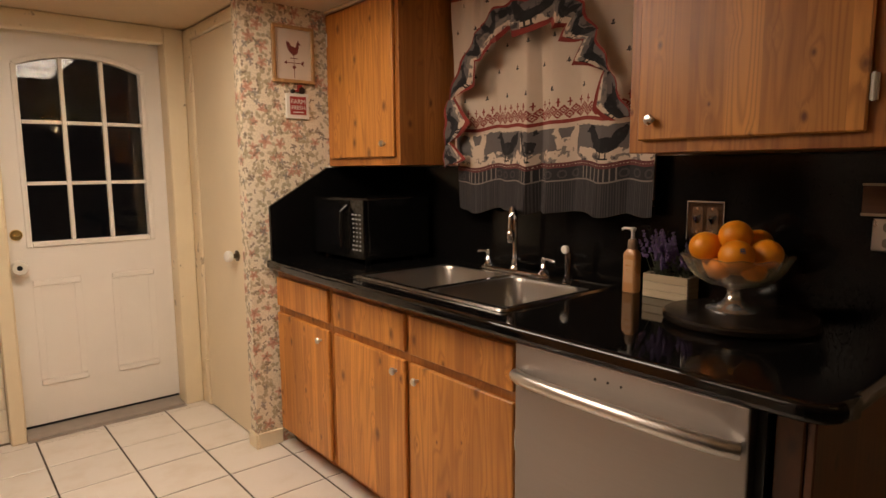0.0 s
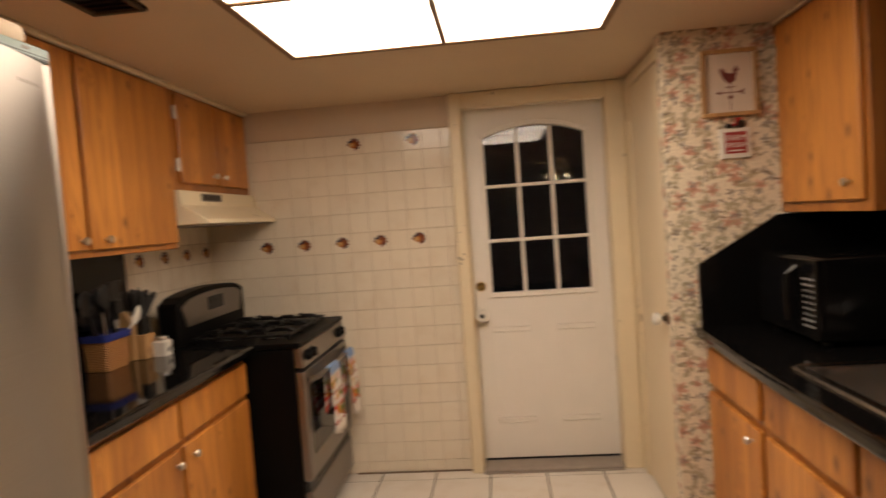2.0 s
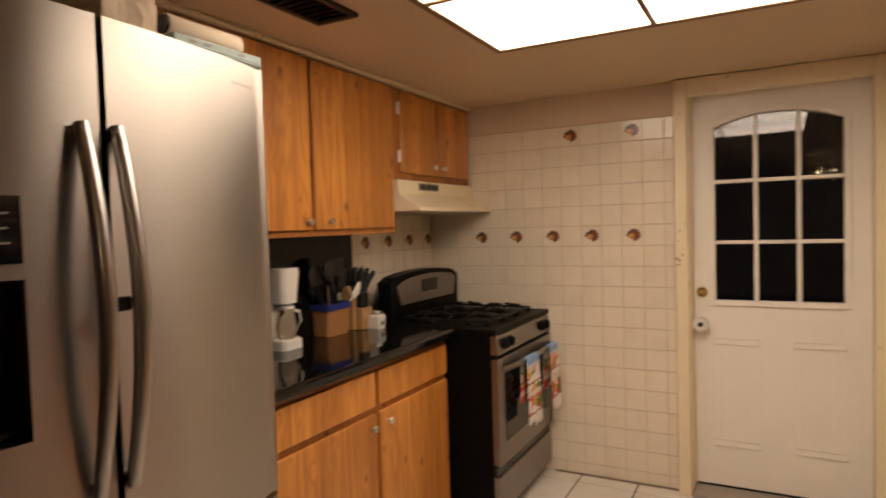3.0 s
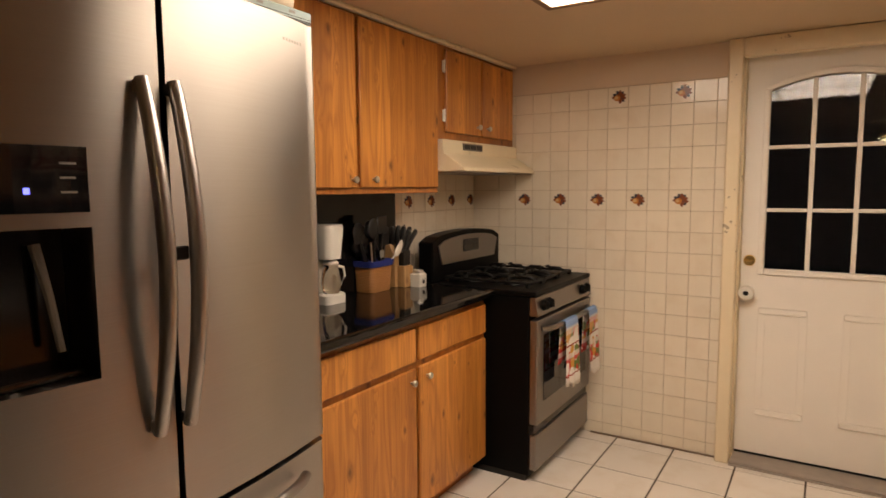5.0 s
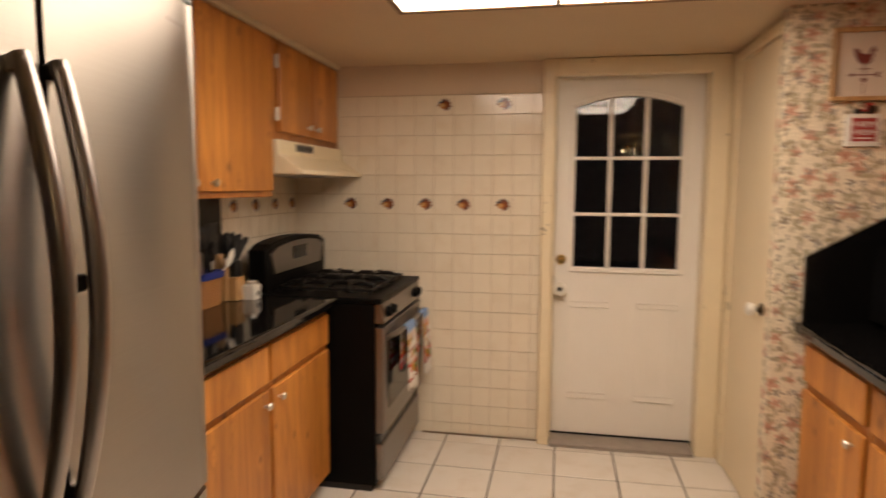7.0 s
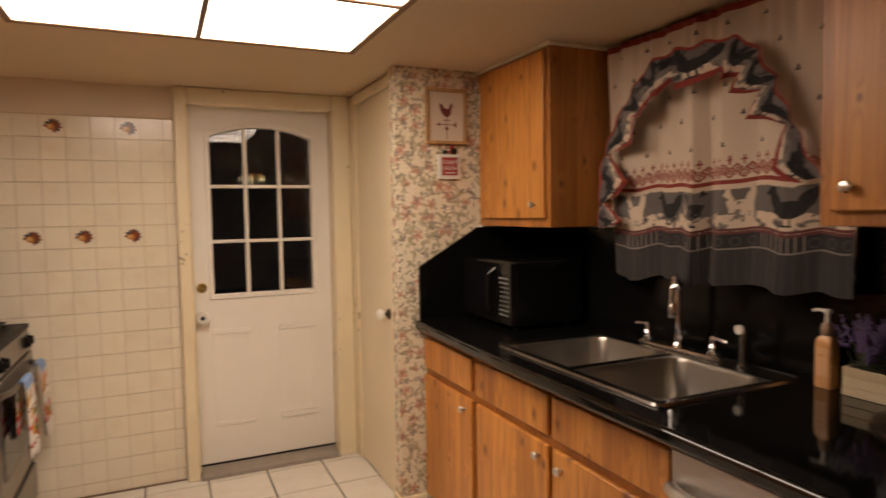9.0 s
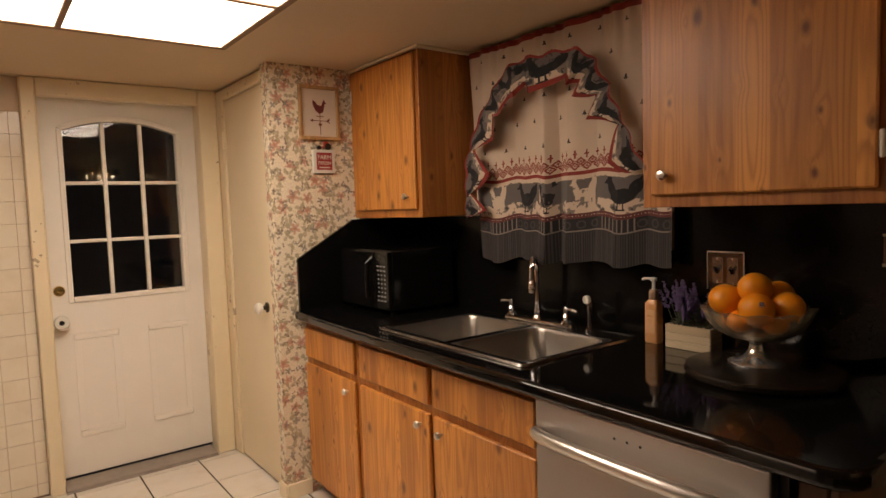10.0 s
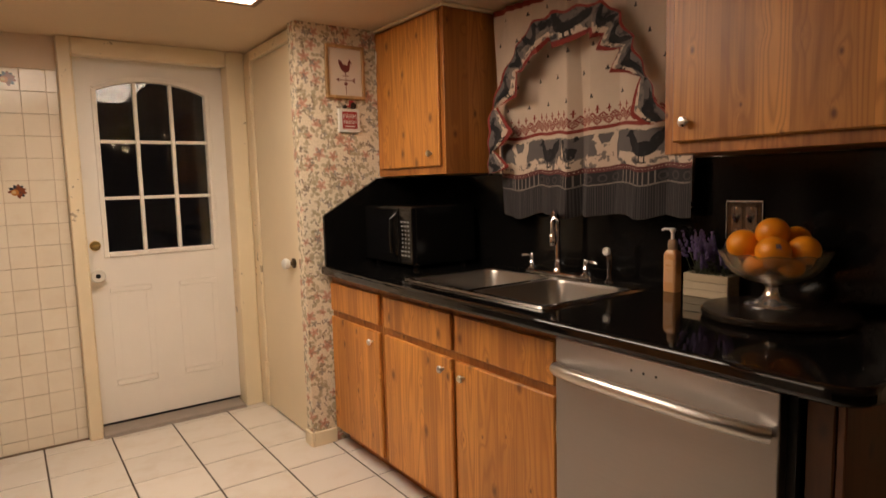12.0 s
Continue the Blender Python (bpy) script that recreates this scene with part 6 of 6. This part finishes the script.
# ---- towels on the oven door ----
def towel_mat(name, seed):
    """White kitchen towel with a blue top and bands of red and green fruit."""
    m, nt, bs = mat_base(name)
    v = coords(nt, wander=False)
    sep = nt.nodes.new("ShaderNodeSeparateXYZ")
    nt.links.new(v, sep.inputs[0])
    h = math_n(nt, "DIVIDE", sep.outputs[2], 0.40)
    vo = nd(nt, "ShaderNodeTexVoronoi", Scale=24.0 + seed)
    nt.links.new(v, vo.inputs["Vector"])
    hue = ramp(nt, [(0.0, (0.55, 0.030, 0.020)), (0.34, (0.55, 0.030, 0.020)), (0.36, (0.13, 0.17, 0.04)), (0.52, (0.13, 0.17, 0.04)), (0.54, (0.60, 0.30, 0.05)), (0.64, (0.60, 0.30, 0.05)), (0.66, (0.74, 0.70, 0.64)), (1.0, (0.74, 0.70, 0.64))], "CONSTANT")
    sp = nt.nodes.new("ShaderNodeSeparateColor")
    nt.links.new(vo.outputs["Color"], sp.inputs[0])
    nt.links.new(sp.outputs[0], hue.inputs[0])
    band = ramp(nt, [(0.0, (0, 0, 0)), (0.16, (0, 0, 0)), (0.30, (1, 1, 1)), (0.46, (0.9, 0.9, 0.9)), (0.50, (0.3, 0.3, 0.3)), (0.56, (1, 1, 1)), (0.70, (0.9, 0.9, 0.9)), (0.80, (0.45, 0.45, 0.45)), (0.86, (0, 0, 0))], "CONSTANT")
    nt.links.new(h, band.inputs[0])
    base = ramp(nt, [(0.0, (0.74, 0.70, 0.64)), (0.86, (0.74, 0.70, 0.64)), (0.90, (0.22, 0.34, 0.60)), (1.0, (0.25, 0.38, 0.64))])
    nt.links.new(h, base.inputs[0])
    stripe = ramp(nt, [(0.0, (0, 0, 0)), (0.275, (1, 1, 1)), (0.295, (0, 0, 0)), (0.645, (1, 1, 1)), (0.665, (0, 0, 0))], "CONSTANT")
    nt.links.new(h, stripe.inputs[0])
    printed = mixc(nt, band.outputs[0], base.outputs[0], hue.outputs[0])
    nt.links.new(mixc(nt, stripe.outputs[0], printed, (0.30, 0.045, 0.025)), bs.inputs["Base Color"])
    bs.inputs["Roughness"].default_value = 0.9
    bump(nt, bs, noise_n(nt, v, 500.0, 2.0), 0.3, 0.001)
    return m


HX = SF + 0.042 + 0.045
for n_t, (y0, y1, zb) in enumerate(((3.21, 3.40, 0.440), (3.55, 3.70, 0.425))):
    tw = thing("kitchen_towel", (HX, (y0 + y1) / 2, 0.36), "white towel printed with red fruit, folded over the oven handle", "towel", "towels on the oven handle")
    bm = bmesh.new()
    prof = [(HX - 0.020, zb + 0.09), (HX - 0.019, 0.60), (HX - 0.016, 0.725), (HX - 0.012, 0.748), (HX, 0.7535), (HX + 0.014, 0.746), (HX + 0.019, 0.72), (HX + 0.022, 0.60), (HX + 0.024, zb)]
    fine = []
    for (xa, za), (xb, zb2) in zip(prof, prof[1:]):
        for k in range(6):
            fine.append((xa + (xb - xa) * k / 6, za + (zb2 - za) * k / 6))
    fine.append(prof[-1])
    cols_t = []
    M = 22
    for i in range(M + 1):
        u = i / M
        col = []
        for x, z in fine:
            k = min(1.0, max(0.0, (0.74 - z) / 0.3))
            w = 0.010 * k * math.sin(u * 15 + n_t * 2) + 0.004 * k * math.sin(u * 31)
            gather = 1 - 0.16 * (1 - k)
            yy = (y0 + y1) / 2 + (u - 0.5) * (y1 - y0) * gather
            dz = -0.03 * k * (0.3 if u < 0.35 else 1.0) if x > HX else 0.0
            col.append(bm.verts.new((x + (abs(w) if x > HX else -0.3 * abs(w)), yy, z + dz)))
        cols_t.append(col)
    for a, b in zip(cols_t, cols_t[1:]):
        for j in range(len(fine) - 1):
            f = bm.faces.new((a[j], b[j], b[j + 1], a[j + 1]))
            f.smooth = True
    bmesh.ops.recalc_face_normals(bm, faces=bm.faces)
    r = bmesh.ops.solidify(bm, geom=bm.faces[:], thickness=0.0025)
    part("cloth", bm, towel_mat("fruit_towel_cloth", 3.0 * n_t), tw)

# ---- things on the refrigerator ----
TEAL = plain("teal_carton", (0.30, 0.38, 0.36), 0.55, 0, 0.10, 20, 120, 0.05)
cart = thing("carton", (-0.34, 1.47, 1.798), "flat pale teal carton lying on the refrigerator", "carton")
part("box", box(-0.415, -0.300, 1.352, 1.606, 1.7985, 1.828, 0.003), TEAL, cart)
part("stripe", box(-0.2998, -0.2993, 1.358, 1.602, 1.801, 1.8045), BLACK_MATT, cart, "dark printed line")
part("stripe", box(-0.2998, -0.2993, 1.358, 1.602, 1.808, 1.8095), BLACK_MATT, cart, "dark printed line")
for y in (1.39, 1.43, 1.53):
    part("text_bar", box(-0.2998, -0.2993, y, y + 0.020, 1.815, 1.821), GREY, cart)
CLOTHW = plain("cream_paper", (0.66, 0.54, 0.40), 0.85, 0, 0.06, 10, 200, 0.15)
roll = thing("paper_roll", (-0.352, 1.47, 1.828), "cream paper roll lying on the carton", "paper roll")
part("paper", lathe([(0.024, 0.0), (0.026, 0.003), (0.026, 0.205), (0.024, 0.208)], (-0.352, 1.368, 1.8545), 28, "Y"), CLOTHW, roll, "", True)
part("core", lathe([(0.021, -0.006), (0.022, 0.001)], (-0.352, 1.368, 1.8545), 22, "Y"), BLACK_MATT, roll, "dark end cap")
bag = thing("paper_bag", (-0.37, 1.262, 1.798), "crumpled cream paper bag standing on the refrigerator", "bag")
bb = box(-0.425, -0.315, 1.205, 1.322, 1.7985, 1.96)
bmesh.ops.subdivide_edges(bb, edges=bb.edges[:], cuts=6, use_grid_fill=True)
for v in bb.verts:
    if v.co.z > 1.81:
        v.co += Vector((noise.noise(v.co * 30) * 0.012, noise.noise(v.co * 30 + Vector((9, 0, 0))) * 0.008, noise.noise(v.co * 22) * 0.006))
part("paper", bb, CLOTHW, bag)

# ---- dining lamp, seen in the door glass ----
HX0, HY0 = 1.43, -1.06
ch = thing("chandelier", (HX0, HY0, ZC), "brass chandelier with amber glass panes and lit bulbs", "chandelier")
part("canopy", lathe([(0.065, ZC - 0.001), (0.065, ZC - 0.012), (0.02, ZC - 0.03)], (HX0, HY0, 0), 24), BRASS, ch, "", True)
part("stem", lathe([(0.010, ZC - 0.03), (0.010, 2.03), (0.028, 2.02), (0.040, 1.99), (0.028, 1.96), (0.012, 1.94)], (HX0, HY0, 0), 20), BRASS, ch, "", True)
SMOKED = clear_glass("bevelled_glass", (0.75, 0.55, 0.32), 0.05)
for rr_, zr in ((0.235, 1.972), (0.215, 1.898), (0.085, 1.880), (0.075, 1.775)):
    part("ring", tube([(HX0 + rr_ * math.cos(t * math.pi / 18), HY0 + rr_ * math.sin(t * math.pi / 18), zr) for t in range(37)], 0.006, 8), BRASS, ch, "brass ring", True)
for k in range(16):
    a0, a1 = 2 * math.pi * (k + 0.06) / 16, 2 * math.pi * (k + 0.94) / 16
    gl = bmesh.new()
    low = [(HX0 + 0.213 * math.cos(a), HY0 + 0.213 * math.sin(a), 1.902) for a in (a0, a1)]
    top = [(HX0 + 0.233 * math.cos(a), HY0 + 0.233 * math.sin(a), 1.968) for a in (a1, a0)]
    gl.faces.new([gl.verts.new(p) for p in low + top])
    bmesh.ops.solidify(gl, geom=gl.faces[:], thickness=0.004)
    part("glass_panel", gl, SMOKED, ch, "bevelled amber glass panel")
for k in range(6):
    a = math.pi * k / 3 + 0.2
    part("arm", tube([(HX0, HY0, 1.955), (HX0 + 0.12 * math.cos(a), HY0 + 0.12 * math.sin(a), 1.945), (HX0 + 0.232 * math.cos(a), HY0 + 0.232 * math.sin(a), 1.970)], 0.005, 6), BRASS, ch)
for k in range(7):
    a = math.pi * k / 3 + 0.7
    rad_, zb_ = (0.0, 1.825) if k == 6 else (0.165, 1.892)
    cx, cy = HX0 + rad_ * math.cos(a), HY0 + rad_ * math.sin(a)
    sk = part("socket", lathe([(0.014, zb_ + 0.024), (0.016, zb_ + 0.045), (0.008, zb_ + (0.115 if k == 6 else 0.055))], (cx, cy, 0), 14), BRASS, ch, "", True)
    bb = bmesh.new()
    bmesh.ops.create_uvsphere(bb, u_segments=14, v_segments=10, radius=0.036 if k == 6 else 0.022)
    bmesh.ops.translate(bb, verts=bb.verts, vec=(cx, cy, zb_))
    part("bulb", bb, BULB, sk, "glowing warm bulb", True)
for k in range(8):
    a0, a1 = 2 * math.pi * (k + 0.05) / 8, 2 * math.pi * (k + 0.95) / 8
    gl = bmesh.new()
    low = [(HX0 + 0.075 * math.cos(a), HY0 + 0.075 * math.sin(a), 1.778) for a in (a0, a1)]
    top = [(HX0 + 0.085 * math.cos(a), HY0 + 0.085 * math.sin(a), 1.876) for a in (a1, a0)]
    gl.faces.new([gl.verts.new(p) for p in low + top])
    bmesh.ops.solidify(gl, geom=gl.faces[:], thickness=0.004)
    part("glass_panel", gl, CUT, ch, "clear bevelled glass panel")

# ---- tiles ----
def tile_mesh(name, w, h, d, material, bev=0.0016):
    return mesh_of(name, box(-w / 2, w / 2, -d / 2, d / 2, -h / 2, h / 2, bev), material)


PITCH = 0.109
GAP = 0.0020
rng = random.Random(21)
structure("grout_north", box(XW + 0.001, 0.379, 3.7755, 3.7825, 0.0, 1.924), GROUT, "tan grout behind the wall tiles", "grout")
structure("grout_west", box(XW + 0.0005, XW + 0.004, 2.943, 3.7745, 0.84, 1.626), GROUT, "tan grout behind the wall tiles", "grout")
MESHES = {}


def lay(parent, x, y, z, w, h, d, yaw, jitter=0.35):
    key = (round(w, 4), round(h, 4), round(d, 4))
    if key not in MESHES:
        MESHES[key] = tile_mesh("tile", w - GAP, h - GAP, d, TILE)
    ob = new("tile", MESHES[key])
    ob.parent = parent
    ob.matrix_basis = pose(x, y, z, rng.uniform(-jitter, jitter), 0, yaw + rng.uniform(-jitter, jitter))
    ORIGIN[ob.name] = Vector((0, 0, 0))
    return ob


FRUIT = [plain("glaze_orange", (0.50, 0.19, 0.045), 0.2), plain("glaze_rust", (0.20, 0.060, 0.025), 0.2), plain("glaze_slate", (0.045, 0.050, 0.062), 0.2), plain("glaze_straw", (0.62, 0.40, 0.17), 0.2)]


def motif_mesh():
    """A glazed spray: round fruit, rusty and slate leaves; laid just proud of the tile."""
    bm = bmesh.new()
    def blob(cx, cz, a, b, rot, mi, lift):
        n = 12
        vs = []
        for i in range(n):
            t = 2 * math.pi * i / n
            p, q = a * math.cos(t), b * math.sin(t)
            vs.append(bm.verts.new((cx + p * math.cos(rot) - q * math.sin(rot), -lift, cz + p * math.sin(rot) + q * math.cos(rot))))
        f = bm.faces.new(vs)
        f.material_index = mi
    for k, (ang, ln) in enumerate(((20, 0.036), (50, 0.034), (80, 0.033), (110, 0.030), (-10, 0.038), (-40, 0.032), (-75, 0.028), (150, 0.034), (180, 0.036))):
        a = radians(ang)
        blob(0.020 * math.cos(a) + 0.004, 0.020 * math.sin(a), ln * 0.55, 0.008, a, 2 if k % 2 else 1, 0.0003 + 0.00003 * k)
    blob(0.010, 0.010, 0.017, 0.014, 0.3, 1, 0.0007)
    blob(-0.006, -0.004, 0.017, 0.016, 0.0, 0, 0.0008)
    blob(-0.010, -0.002, 0.009, 0.009, 0.0, 3, 0.0009)
    blob(0.016, -0.014, 0.010, 0.007, 0.9, 1, 0.0010)
    bmesh.ops.recalc_face_normals(bm, faces=bm.faces)
    return mesh_of("motif", bm, FRUIT)


MOTIF = motif_mesh()


def decorate(tile):
    mo = new("fruit_motif", MOTIF)
    mo.parent = tile
    mo.location = (0, -0.0042, 0)


x_edges = [XW] + [0.1115 + PITCH * k for k in range(-9, 3)] + [0.379]
x_edges = [e for e in x_edges if XW <= e <= 0.379]
z_edges = [0.0675 + PITCH * k for k in range(18)]
for a, b in zip(x_edges, x_edges[1:]):
    lay(wall_north, (a + b) / 2, 3.7745, 0.034, b - a, 0.066, 0.008, 0, 0.1)
    for k, z in enumerate(z_edges[:-1]):
        t = lay(wall_north, (a + b) / 2, 3.7745, z + PITCH / 2, b - a, PITCH, 0.008, 0)
        col = round(((a + b) / 2 - 0.166) / PITCH)
        full = abs(b - a - PITCH) < 0.002
        if full and k == 11 and col % 2 == 0:
            decorate(t)
        if full and k == 16 and col in (0, -3):
            decorate(t)
y_edges = [3.7700 - PITCH * k for k in range(8)] + [2.943]
for b, a in zip(y_edges, y_edges[1:]):
    for k in range(7, 14):
        t = lay(wall_west, XW + 0.006, (a + b) / 2, z_edges[k] + PITCH / 2, b - a, PITCH, 0.008, 90)
        if k == 11 and round((3.7155 - (a + b) / 2) / PITCH) % 2 == 0 and abs(b - a - PITCH) < 0.002:
            decorate(t)

FP, FG = 0.3045, 0.0075
floor_mesh = mesh_of("floor_tile", box(-(FP - FG) / 2, (FP - FG) / 2, -(FP - FG) / 2, (FP - FG) / 2, -0.008, 0.0, 0.002), FLOOR_TILE)
y_rows = [3.664 + FP / 2 - FP * k for k in range(0, 13)]
for i in range(-5, 6):
    for yc in y_rows:
        xc = 0.480 + FP / 2 + FP * i
        if XW - 0.1 < xc < XE + 0.1 and yc > -0.30:
            ob = new("tile", floor_mesh)
            ob.parent = floor
            ob.matrix_basis = pose(xc, yc, rng.uniform(-0.0004, 0.0002), rng.uniform(-0.05, 0.05), rng.uniform(-0.05, 0.05), 0)
